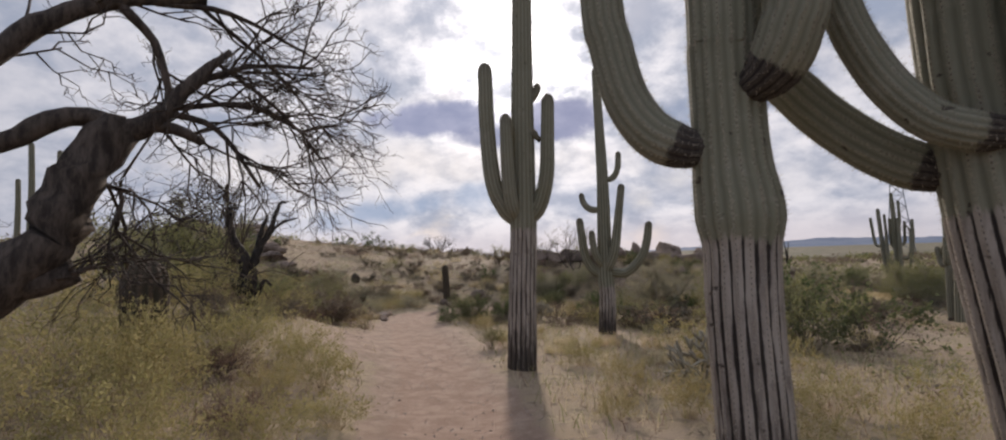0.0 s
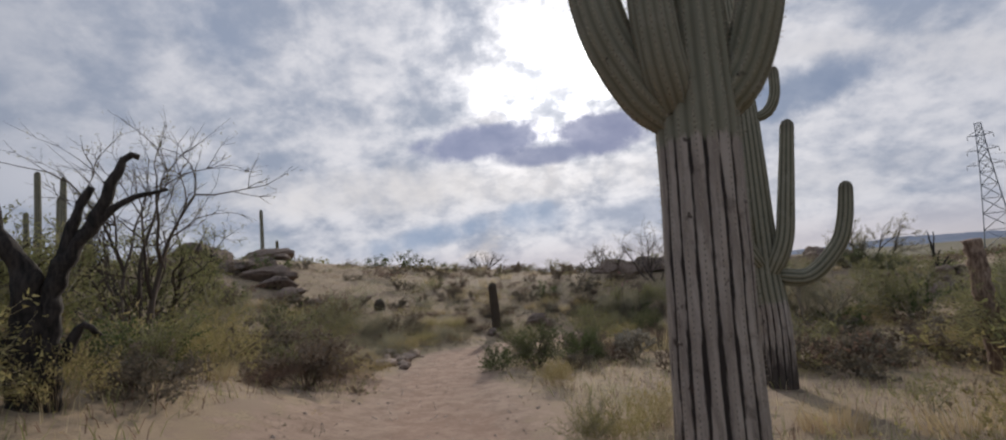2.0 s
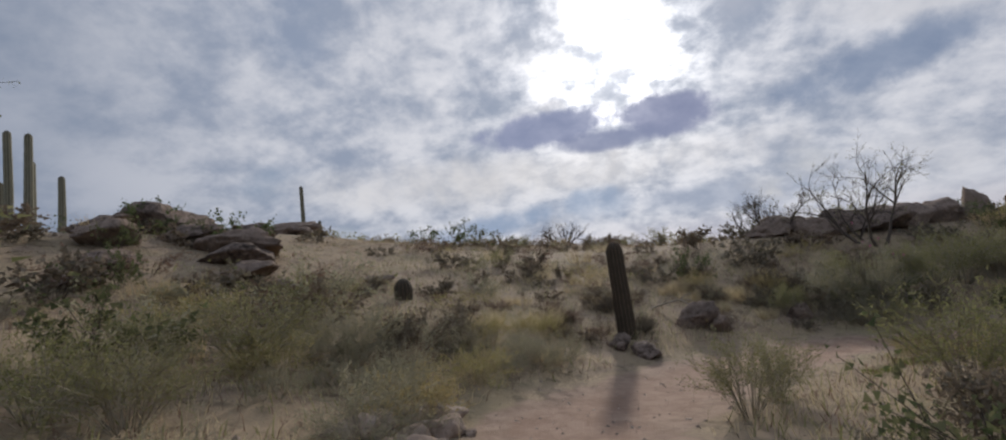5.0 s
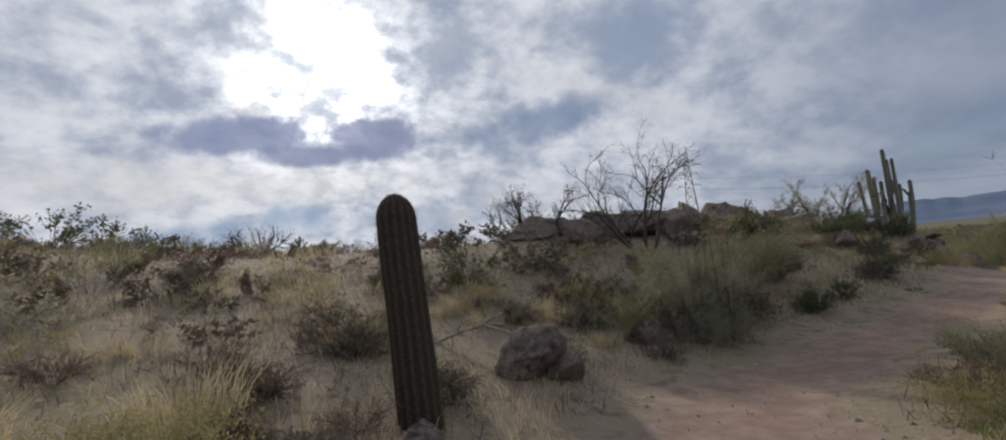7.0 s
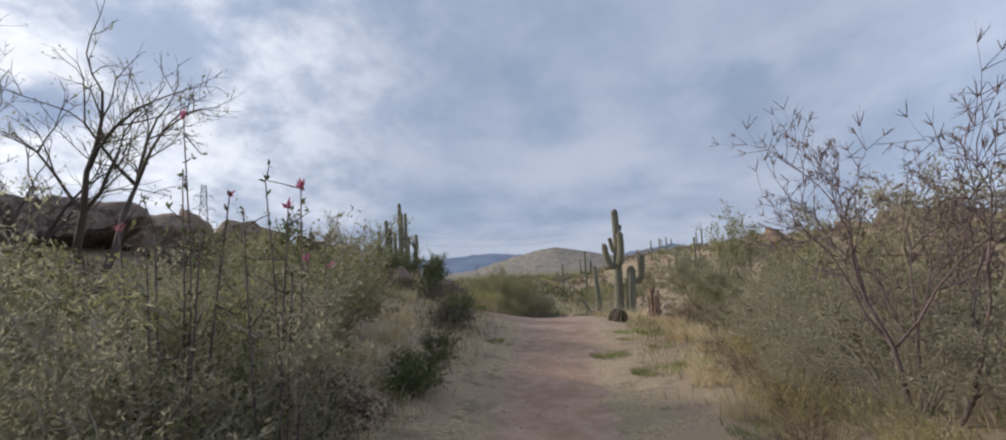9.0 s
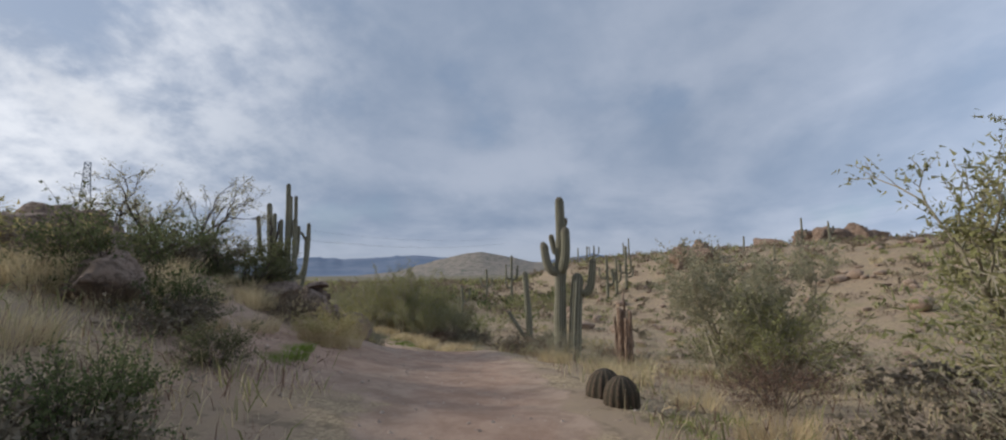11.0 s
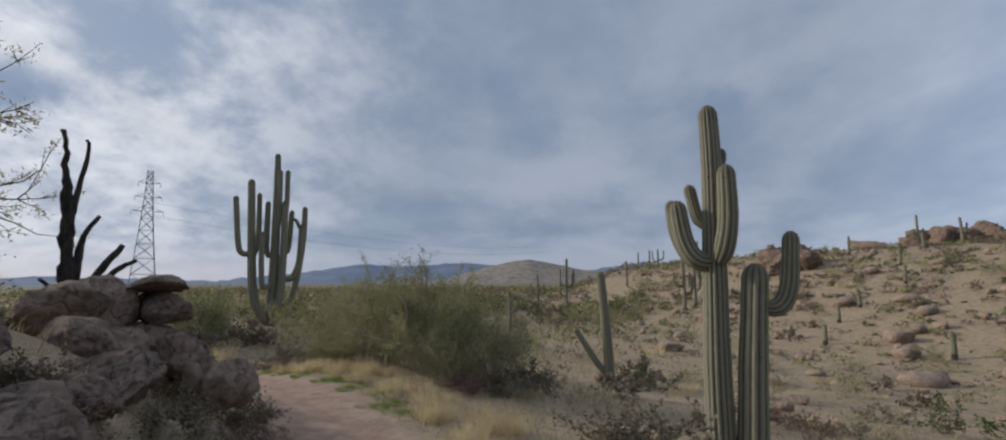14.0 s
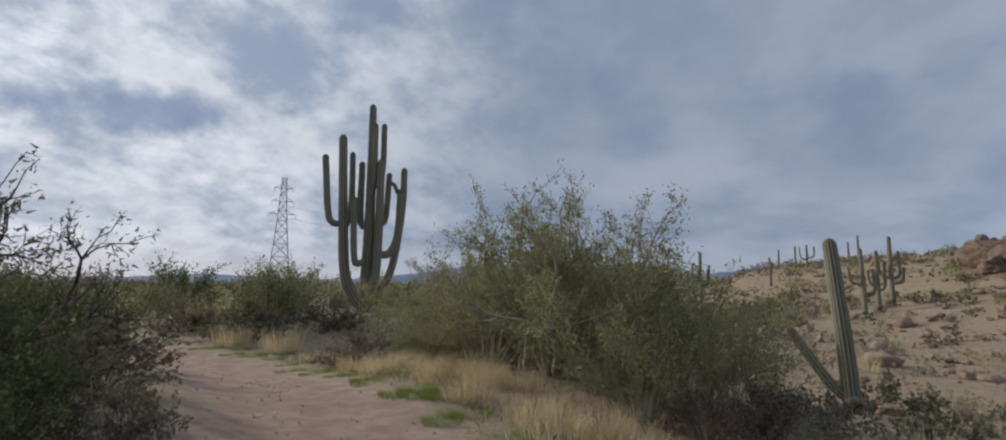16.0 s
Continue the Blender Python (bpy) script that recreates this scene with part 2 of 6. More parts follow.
def cactus_look(N):
    at = place_of(N)
    rib, bark, run, tip = attribute(N, "rib"), attribute(N, "bark"), attribute(N, "run"), attribute(N, "tip")
    info = N.add("ShaderNodeObjectInfo").outputs["Random"]
    mid, fine, patch = N.noise(at, 3.0, 5.0), N.noise(at, 60.0, 4.0, 0.7), N.noise(at, 7.0, 5.0, 0.6)
    skin = N.mix(mid, (0.175, 0.168, 0.118), (0.262, 0.246, 0.182))
    skin = N.mix(N.math("MULTIPLY", info, 0.3), skin, (0.155, 0.152, 0.085))
    skin = N.mix(N.ramp(patch, 0.52, 0.72, 0, 0.4), skin, (0.30, 0.275, 0.215))
    # recess shade put into the skin colour between ribs, stronger on deeper ribs
    groove_shade = N.math("ADD", rib, N.math("MULTIPLY", N.math("SUBTRACT", patch, 0.5), 0.5))
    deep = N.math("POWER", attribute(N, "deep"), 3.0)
    skin = N.mix(N.math("MULTIPLY", N.ramp(groove_shade, 0.72, 0.1), N.math("ADD", 0.14, N.math("MULTIPLY", deep, 0.74))), skin, (0.062, 0.062, 0.040))
    spines = N.math("MULTIPLY", N.ramp(rib, 0.80, 0.97), N.ramp(fine, 0.36, 0.6))
    skin = N.mix(N.math("MULTIPLY", spines, 0.5), skin, (0.34, 0.30, 0.22))
    beat = N.math("SINE", N.math("MULTIPLY", run, 2 * math.pi / 0.026))
    dots = N.math("MULTIPLY", N.ramp(rib, 0.90, 0.99), N.math("MULTIPLY", N.ramp(beat, 0.1, 0.8), N.ramp(patch, 0.34, 0.6)))
    skin = N.mix(N.math("MULTIPLY", dots, 0.7), skin, (0.05, 0.038, 0.028))
    skin = N.mix(N.math("MULTIPLY", tip, 0.65), skin, (0.085, 0.065, 0.045))
    # grey cork; shade in the broken grooves between the old ribs painted black
    stretch = N.add("ShaderNodeMapping", ins={0: at})
    stretch.inputs["Scale"].default_value = (14, 14, 1.6)
    crack = N.noise(stretch.outputs[0], 1.5, 7.0, 0.7)
    cork = N.mix(N.ramp(crack, 0.35, 0.65), (0.235, 0.195, 0.162), (0.39, 0.335, 0.282))
    cork = N.mix(N.ramp(patch, 0.56, 0.70, 0, 0.55), cork, (0.115, 0.09, 0.075))
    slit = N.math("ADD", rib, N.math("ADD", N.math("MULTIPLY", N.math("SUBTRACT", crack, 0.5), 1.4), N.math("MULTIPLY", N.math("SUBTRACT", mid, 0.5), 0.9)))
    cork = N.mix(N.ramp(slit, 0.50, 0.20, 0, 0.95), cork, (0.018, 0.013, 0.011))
    beads = N.math("MULTIPLY", N.ramp(rib, 0.93, 1.0), N.math("MULTIPLY", N.ramp(beat, 0.0, 0.6), N.ramp(crack, 0.42, 0.56)))
    cork = N.mix(N.math("MULTIPLY", beads, 0.8), cork, (0.04, 0.03, 0.025))
    foot = N.math("ADD", run, N.math("MULTIPLY", N.math("SUBTRACT", crack, 0.5), 1.5))
    cork = N.mix(N.ramp(foot, 0.95, 0.45, 0, 0.85), cork, (0.030, 0.023, 0.019))
    scars = N.ramp(N.noise(at, 11.0, 3.0, 0.5), 0.68, 0.73, 0, 0.85)
    f = N.ramp(N.math("ADD", bark, N.math("MULTIPLY", N.math("SUBTRACT", crack, 0.5), 0.7)), 0.42, 0.58)
    col = N.mix(scars, N.mix(f, skin, cork), (0.05, 0.036, 0.028))
    return col, N.math("ADD", N.math("MULTIPLY", crack, 0.6), N.math("MULTIPLY", fine, 0.4))


def young_look(N):
    at = place_of(N)
    rib = attribute(N, "rib")
    fine = N.noise(at, 70.0, 4.0, 0.7)
    skin = N.mix(N.noise(at, 6.0, 4.0), (0.04, 0.034, 0.023), (0.075, 0.06, 0.04))
    spines = N.math("MULTIPLY", N.ramp(rib, 0.55, 0.95), N.ramp(fine, 0.42, 0.62))
    return N.mix(N.math("MULTIPLY", spines, 0.7), skin, (0.16, 0.10, 0.07)), fine


def leaf_look(a, b, dry):
    def build(N):
        island = N.add("ShaderNodeNewGeometry").outputs["Random Per Island"]
        info = N.add("ShaderNodeObjectInfo").outputs["Random"]
        col = N.mix(island, a, b)
        return N.mix(N.math("MULTIPLY", N.ramp(N.math("ADD", N.math("MULTIPLY", island, 0.5), info), 0.5, 1.3), 0.7), col, dry), None
    return build


def wood_look(a, b):
    def build(N):
        at = place_of(N)
        s = N.add("ShaderNodeMapping", ins={0: at})
        s.inputs["Scale"].default_value = (9, 9, 2.2)
        grain = N.noise(s.outputs[0], 3.0, 7.0, 0.7)
        return N.mix(N.ramp(grain, 0.34, 0.66), a, b), grain
    return build


def rock_look(a, b, c):
    def build(N):
        at = N.add("ShaderNodeNewGeometry").outputs["Position"]
        info = N.add("ShaderNodeObjectInfo").outputs["Random"]
        mid, fine, big = N.noise(at, 5.0, 7.0, 0.7), N.noise(at, 45.0, 5.0, 0.75), N.noise(at, 1.1, 4.0)
        col = N.mix(N.ramp(mid, 0.36, 0.66), a, b)
        col = N.mix(N.ramp(fine, 0.52, 0.70, 0, 0.7), col, c)
        seam = N.math("ABSOLUTE", N.math("SUBTRACT", N.noise(at, 2.2, 3.0, 0.5, 0.1), 0.5))
        col = N.mix(N.ramp(seam, 0.016, 0.004, 0, 0.7), col, c)
        pit = N.noise(at, 16.0, 6.0, 0.75)
        col = N.mix(N.ramp(pit, 0.55, 0.66, 0, 0.75), col, c)
        col = N.mix(N.ramp(N.math("ADD", big, N.math("MULTIPLY", info, 0.25)), 0.52, 0.75, 0, 0.55), col, (0.30, 0.22, 0.165))
        return col, N.math("ADD", N.math("ADD", mid, N.math("MULTIPLY", fine, 0.5)), N.math("ADD", N.ramp(pit, 0.68, 0.5, 0, 0.9), N.ramp(seam, 0.0, 0.03, 0, 0.5)))
    return build


def far_hill_look(N):
    at = N.add("ShaderNodeNewGeometry").outputs["Position"]
    dots = N.noise(at, 0.09, 6.0, 0.75)
    return N.mix(N.ramp(dots, 0.45, 0.60), (0.24, 0.20, 0.165), (0.10, 0.105, 0.085)), None


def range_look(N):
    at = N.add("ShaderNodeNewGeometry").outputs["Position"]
    # the blue of distance haze is put into the rock colour
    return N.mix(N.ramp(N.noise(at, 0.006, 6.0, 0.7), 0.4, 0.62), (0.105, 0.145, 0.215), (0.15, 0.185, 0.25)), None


GROUND = material("desert_ground", ground_look, 0.95, 0.4, 0.03)
YOUNG = material("young_cactus_skin", young_look, 0.8, 0.5, 0.02)
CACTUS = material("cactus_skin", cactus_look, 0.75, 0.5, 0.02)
OLIVE = leafy("olive_leaf", leaf_look((0.195, 0.20, 0.082), (0.335, 0.325, 0.155), (0.28, 0.25, 0.14)))
GREY = leafy("grey_leaf", leaf_look((0.125, 0.108, 0.079), (0.255, 0.22, 0.163), (0.205, 0.15, 0.11)), 0.25)
GREEN = leafy("green_leaf", leaf_look((0.075, 0.10, 0.042), (0.15, 0.175, 0.08), (0.16, 0.145, 0.085)))
BRIGHT = leafy("fresh_leaf", leaf_look((0.13, 0.20, 0.035), (0.22, 0.28, 0.07), (0.20, 0.20, 0.07)))
SAGE = leafy("dusty_sage_leaf", leaf_look((0.25, 0.24, 0.15), (0.40, 0.375, 0.26), (0.36, 0.31, 0.21)), 0.5)
WEED = leafy("drying_weed", leaf_look((0.26, 0.235, 0.095), (0.43, 0.375, 0.18), (0.40, 0.31, 0.16)))
STRAW = leafy("straw", leaf_look((0.50, 0.41, 0.24), (0.68, 0.58, 0.38), (0.42, 0.31, 0.18)))
RUST = leafy("rust_twig", leaf_look((0.15, 0.092, 0.068), (0.265, 0.178, 0.135), (0.21, 0.15, 0.108)))
PINK = leafy("pink_petal", leaf_look((0.42, 0.12, 0.22), (0.55, 0.20, 0.30), (0.40, 0.16, 0.20)))
SPINE = leafy("spine", leaf_look((0.30, 0.26, 0.20), (0.46, 0.41, 0.33), (0.24, 0.19, 0.14)), 0.2)
TWIG = material("dry_twig", leaf_look((0.055, 0.042, 0.034), (0.125, 0.10, 0.08), (0.085, 0.066, 0.053)), 0.9)
PALE_TWIG = material("pale_twig", leaf_look((0.25, 0.225, 0.165), (0.36, 0.32, 0.245), (0.26, 0.21, 0.15)), 0.9)
MAUVE = material("purple_brown_bark", wood_look((0.10, 0.07, 0.07), (0.21, 0.155, 0.145)), 0.9, 0.6, 0.02)
BARK = material("dark_bark", wood_look((0.035, 0.028, 0.024), (0.12, 0.095, 0.078)), 0.9, 0.7, 0.02)
CHAR = material("charred_wood", wood_look((0.012, 0.011, 0.010), (0.055, 0.045, 0.038)), 0.85, 0.7, 0.02)
SNAGWOOD = material("weathered_wood", wood_look((0.10, 0.062, 0.044), (0.33, 0.235, 0.17)), 0.9, 0.7, 0.02)
BONE = material("bleached_wood", wood_look((0.26, 0.21, 0.155), (0.47, 0.40, 0.31)), 0.9, 0.5, 0.01)
ROCK = material("granite", rock_look((0.125, 0.092, 0.074), (0.285, 0.215, 0.172), (0.035, 0.027, 0.023)), 0.92, 0.8, 0.03)
TAN = material("tan_rock", rock_look((0.25, 0.18, 0.13), (0.42, 0.315, 0.235), (0.13, 0.095, 0.075)), 0.92, 0.7, 0.05)
STONE = material("pale_stone", rock_look((0.30, 0.225, 0.175), (0.47, 0.38, 0.31), (0.17, 0.125, 0.10)), 0.92, 0.6, 0.02)
CRAG = material("red_crag", rock_look((0.17, 0.115, 0.085), (0.34, 0.24, 0.175), (0.06, 0.045, 0.036)), 0.92, 0.9, 0.08)
HILL = material("scrub_hill", far_hill_look, 1.0)
RANGE = material("haze_tinted_range", range_look, 1.0)
STEEL = material("galvanised_steel", lambda N: (N.mix(N.noise(place_of(N), 0.4), (0.20, 0.215, 0.24), (0.27, 0.285, 0.31)), None), 0.6)


# ---- the lie of the land ----
# trail centre line: x, y, height, rise per metre towards its left-hand bank, towards its right-hand bank
TRAIL = [
    (2.6, -9.0, 0.05, 0.05, 0.02), (2.2, -3.0, 0.0, 0.12, 0.0), (1.6, 1.5, -0.06, 0.22, -0.02), (0.9, 5.0, -0.22, 0.27, -0.06),
    (-0.3, 9.0, -0.32, 0.24, -0.09), (-1.5, 12.8, -0.38, 0.20, -0.08), (-1.85, 15.5, -0.47, 0.20, -0.06), (-0.7, 17.7, -0.60, 0.24, -0.03),
    (0.9, 19.4, -0.68, 0.26, 0.0), (3.2, 20.4, -0.76, 0.27, 0.04), (6.0, 21.2, -0.80, 0.20, 0.05), (8.6, 21.8, -0.60, 0.14, 0.0),
    (11.0, 22.7, -0.74, 0.14, -0.10), (13.3, 23.8, -0.97, 0.17, -0.22), (15.6, 25.1, -1.47, 0.24, -0.26), (17.4, 26.5, -1.78, 0.15, -0.08),
    (19.2, 29.0, -1.86, 0.06, -0.03), (20.6, 32.5, -1.86, 0.04, -0.02), (20.9, 38.0, -1.78, 0.03, -0.02), (19.0, 48.0, -1.8, 0.02, -0.02)]


def trail_samples():
    out = []
    for a, b in zip(TRAIL, TRAIL[1:]):
        n = max(2, int(math.hypot(b[0] - a[0], b[1] - a[1]) / 0.7))
        d = math.hypot(b[0] - a[0], b[1] - a[1])
        for i in range(n):
            f = i / n
            out.append([a[k] + (b[k] - a[k]) * f for k in range(5)] + [(b[0] - a[0]) / d, (b[1] - a[1]) / d])
    return np.array(out)


SAMPLES = trail_samples()


def smooth(a, b, v):
    u = np.clip((v - a) / (b - a), 0, 1)
    return u * u * (3 - 2 * u)


def bump(x, y, cx, cy, rx, ry, high):
    return high * np.exp(-(((x - cx) / rx) ** 2 + ((y - cy) / ry) ** 2))


def waves(x, y):
    return (np.sin(x * 0.9 + 1.3 * np.sin(y * 0.53)) * np.sin(y * 0.8 + 0.7 * np.sin(x * 0.61 + 2)) * 0.5
            + np.sin(x * 2.3 + y * 0.7 + 1) * np.sin(y * 2.1 - x * 0.5) * 0.25)


def trail_distance(x, y):
    x, y = np.asarray(x, float).ravel(), np.asarray(y, float).ravel()
    return np.sqrt(np.min((x[:, None] - SAMPLES[None, :, 0]) ** 2 + (y[:, None] - SAMPLES[None, :, 1]) ** 2, axis=1))


def land(x, y):
    """Height of the ground at x, y (arrays)."""
    shape = np.shape(x)
    x, y = np.asarray(x, float).ravel(), np.asarray(y, float).ravel()
    ex, ey = x[:, None] - SAMPLES[None, :, 0], y[:, None] - SAMPLES[None, :, 1]
    d2 = ex ** 2 + ey ** 2
    w = 1 / (d2 + 0.15) ** 2.5
    side = SAMPLES[None, :, 5] * ey - SAMPLES[None, :, 6] * ex
    near = np.sqrt(d2.min(axis=1))
    reach = np.maximum(near - 0.9, 0)
    off = 16 * (1 - np.exp(-reach / 16))
    left = smooth(-0.6, 0.6, side / np.sqrt(d2 + 0.01))
    slope = SAMPLES[None, :, 3] * left + SAMPLES[None, :, 4] * (1 - left)
    wn = w / w.sum(axis=1, keepdims=True)
    z = (wn * SAMPLES[None, :, 2]).sum(axis=1) + (wn * slope).sum(axis=1) * off
    z += bump(x, y, 4.5, 27, 6, 3.5, 0.8) + bump(x, y, 13.5, 31, 4.5, 3.5, 1.5) + bump(x, y, 9.5, 28, 3.6, 3, 0.35) + bump(x, y, -18, 28, 9, 9, 1.6) + bump(x, y, -6, 40, 12, 8, 1.1)
    z += bump(x, y, 15.0, 27.6, 1.5, 1.2, 0.45) + bump(x, y, 12.3, 26.6, 2.0, 1.4, 0.35) + bump(x, y, 27.5, 37, 4, 4, 0.85)
    z += bump(x, y, 22.5, 28.2, 3.0, 2.2, 0.45) + bump(x, y, -3.2, 7.4, 2.0, 2.4, 0.4) + bump(x, y, -13, 17, 5, 6, 1.0)
    # the wash to the east and the stony hill behind it
    hill = -3.5 + 6.7 * smooth(0, 45, (x - 42) * 0.75 + (22 - y) * 0.9) + bump(x, y, 67, 13.5, 6, 6, 0.3)
    f = smooth(17, 34, x + 0.25 * (22 - y)) * smooth(44, 30, y)
    z = z * (1 - f) + hill * f
    far = smooth(70, 160, np.hypot(x - 10, y - 18))
    z = z * (1 - far) + far * -2.5
    rough = smooth(0.6, 2.2, near)
    z += rough * 0.07 * waves(x, y) - 0.05 * (1 - smooth(0.3, 1.0, near)) + 0.010 * rough * waves(x * 3, y * 3) + 0.004 * waves(x * 1.7 + 3, y * 2.3)
    return z.reshape(shape)


def height(x, y):
    return float(land(np.array([x]), np.array([y]))[0])


# ---- mesh tools ----
class Shape:
    """Collects vertices, faces and per-vertex values for one mesh."""

    def __init__(self):
        self.v, self.f, self.extra = [], [], {}

    def tube(self, pts, radii, sides=5, cap=True):
        base, up = len(self.v), Vector((0.31, 0.17, 0.93)).normalized()
        n = len(pts)
        for i, p in enumerate(pts):
            d = (pts[min(i + 1, n - 1)] - pts[max(i - 1, 0)])
            d = d.normalized() if d.length > 1e-9 else Vector((0, 0, 1))
            a = d.cross(up)
            a = a.normalized() if a.length > 1e-4 else d.cross(Vector((1, 0, 0))).normalized()
            b = d.cross(a)
            for k in range(sides):
                th = 2 * math.pi * k / sides
                self.v.append(p + (a * math.cos(th) + b * math.sin(th)) * radii[i])
        for i in range(n - 1):
            for k in range(sides):
                q = base + i * sides
                self.f.append((q + k, q + (k + 1) % sides, q + sides + (k + 1) % sides, q + sides + k))
        if cap:
            self.f.append(tuple(base + k for k in reversed(range(sides))))
            self.f.append(tuple(base + (n - 1) * sides + k for k in range(sides)))

    def leaf(self, p, along, across, bend=0.0):
        b = len(self.v)
        self.v += [p, p + along * 0.5 + across, p + along + Vector((0, 0, -bend)), p + along * 0.5 - across]
        self.f.append((b, b + 1, b + 2, b + 3))

    def blade(self, p, along, across):
        b = len(self.v)
        self.v += [p - across, p + across, p + along]
        self.f.append((b, b + 1, b + 2))

    def mesh(self, name, mat, flat=False):
        me = bpy.data.meshes.new(name)
        me.from_pydata([tuple(v) for v in self.v], [], self.f)
        me.materials.append(mat)
        for key, vals in self.extra.items():
            me.attributes.new(key, "FLOAT", "POINT").data.foreach_set("value", vals)
        if not flat:
            me.shade_smooth()
        me.update()
        return me


def part(name, shape, mat, parent, label="", flat=False):
    ob = new(name, shape.mesh(name, mat, flat) if isinstance(shape, Shape) else shape)
    ob.parent = parent
    return tagged(ob, label) if label else ob


def root(name, x, y, z, label, category, group="", turn=0.0, kind=""):
    ob = new(name)
    ob.empty_display_size = 0.2
    ob.matrix_basis = pose(x, y, z, 0, 0, turn)
    return tagged(ob, label, category, group, kind)


def curve_points(pts, step):
    """Smooth line through the points, cut every step metres."""
    P = [Vector(p) for p in pts]
    P = [P[0] * 2 - P[1]] + P + [P[-1] * 2 - P[-2]]
    out = []
    for i in range(1, len(P) - 2):
        n = max(1, int(round((P[i + 1] - P[i]).length / step)))
        for k in range(n):
            t = k / n
            out.append(0.5 * (2 * P[i] + (P[i + 1] - P[i - 1]) * t + (2 * P[i - 1] - 5 * P[i] + 4 * P[i + 1] - P[i + 2]) * t * t
                              + (3 * P[i] - P[i - 1] - 3 * P[i + 1] + P[i + 2]) * t ** 3))
    return out + [P[-2]]


def unit(rng):
    while True:
        v = Vector((rng.uniform(-1, 1), rng.uniform(-1, 1), rng.uniform(-1, 1)))
        if 0.1 < v.length < 1:
            return v.normalized()


# ---- the ground ----
def spaced(lo, hi, step, reach):
    mid = list(np.arange(lo, hi + 1e-6, step))
    s, a, b = step, mid[0], mid[-1]
    left, right = [], []
    while b < hi + reach:
        s *= 1.16
        a, b = a - s, b + s
        left.append(a), right.append(b)
    return np.array(left[::-1] + mid + right)


def build_ground():
    xs, ys = spaced(-9, 28, 0.18, 3000), spaced(-4, 34, 0.18, 3000)
    X, Y = np.meshgrid(xs, ys)
    Z = np.concatenate([land(X[i:i + 8], Y[i:i + 8]) for i in range(0, len(ys), 8)])
    near = np.concatenate([trail_distance(X[i:i + 8], Y[i:i + 8]) for i in range(0, len(ys), 8)])
    nx, ny = len(xs), len(ys)
    i, j = np.meshgrid(np.arange(nx - 1), np.arange(ny - 1))
    q = (j * nx + i).ravel()
    me = bpy.data.meshes.new("ground")
    me.from_pydata(np.stack([X.ravel(), Y.ravel(), Z.ravel()], 1).tolist(), [], np.stack([q, q + 1, q + nx + 1, q + nx], 1).tolist())
    half = 1.0 - 0.42 * np.exp(-(((X.ravel() - 4.5) / 5.0) ** 2 + ((Y.ravel() - 20.6) / 3.5) ** 2))
    mask = 1 - smooth(0.5, 1.15, near / half)
    mask = np.maximum(mask, 0.55 * bump(X.ravel(), Y.ravel(), 1.0, 9.5, 1.0, 2.0, 1.0))
    bare = bump(X.ravel(), Y.ravel(), 11.2, 24.4, 2.2, 1.5, 1.0) + bump(X.ravel(), Y.ravel(), 9.8, 23.5, 1.5, 1.0, 0.8) + bump(X.ravel(), Y.ravel(), -0.7, 9.2, 1.7, 2.8, 0.9) + bump(X.ravel(), Y.ravel(), -2.7, 12.0, 1.2, 1.2, 0.6)
    me.attributes.new("trail", "FLOAT", "POINT").data.foreach_set("value", np.clip(np.maximum(mask, bare), 0, 1))
    me.materials.append(GROUND)
    me.shade_smooth()
    tagged(new("ground", me), "sandy desert ground with a bare tan footpath", "ground", kind="structure")


build_ground()


def build_range(name, label, points, distance, depth, mat, jag, seed):
    """A ridge: points are azimuth (clockwise from y) and elevation in degrees, seen from the middle of the trail."""
    rng = random.Random(seed)
    az = [p[0] for p in points]
    s = Shape()
    cols = 160
    for i in range(cols + 1):
        a = az[0] + (az[-1] - az[0]) * i / cols
        e = float(np.interp(a, az, [p[1] for p in points]))
        e += jag * (noise.noise(Vector((a * 0.9, seed, 0))) + 0.5 * noise.noise(Vector((a * 2.7, seed, 3))))
        for k in range(9):
            f = k / 8
            d = distance - depth * (1 - f)
            high = math.tan(radians(max(e, 0.0))) * distance * f ** 1.3 * (1 + 0.25 * jag * noise.noise(Vector((a * 1.3, f * 4, seed))) * (1 - f) * 3) - 6 * (1 - f)
            s.v.append(Vector((8 + math.sin(radians(a)) * d, 20 + math.cos(radians(a)) * d, high - 2)))
    for i in range(cols):
        for k in range(8):
            q = i * 9 + k
            s.f.append((q, q + 9, q + 10, q + 1))
    tagged(new(name, s.mesh(name, mat)), label, "mountain", kind="structure")


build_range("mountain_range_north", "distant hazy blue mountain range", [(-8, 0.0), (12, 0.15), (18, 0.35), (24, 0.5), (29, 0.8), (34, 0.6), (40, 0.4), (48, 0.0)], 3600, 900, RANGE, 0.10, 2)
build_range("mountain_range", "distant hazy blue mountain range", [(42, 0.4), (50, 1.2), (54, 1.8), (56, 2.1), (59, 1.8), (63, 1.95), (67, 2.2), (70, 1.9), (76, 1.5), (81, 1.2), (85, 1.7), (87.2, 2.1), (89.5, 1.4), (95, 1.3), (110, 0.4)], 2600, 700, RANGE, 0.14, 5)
build_range("scrub_hill", "low brown desert hill dotted with scrub", [(60, 0.0), (65, 0.5), (69, 1.6), (72, 2.3), (74.3, 2.6), (77, 2.1), (80, 1.4), (85, 1.0), (92, 0.8), (104, 0.5), (112, 0.0)], 900, 350, HILL, 0.10, 9)


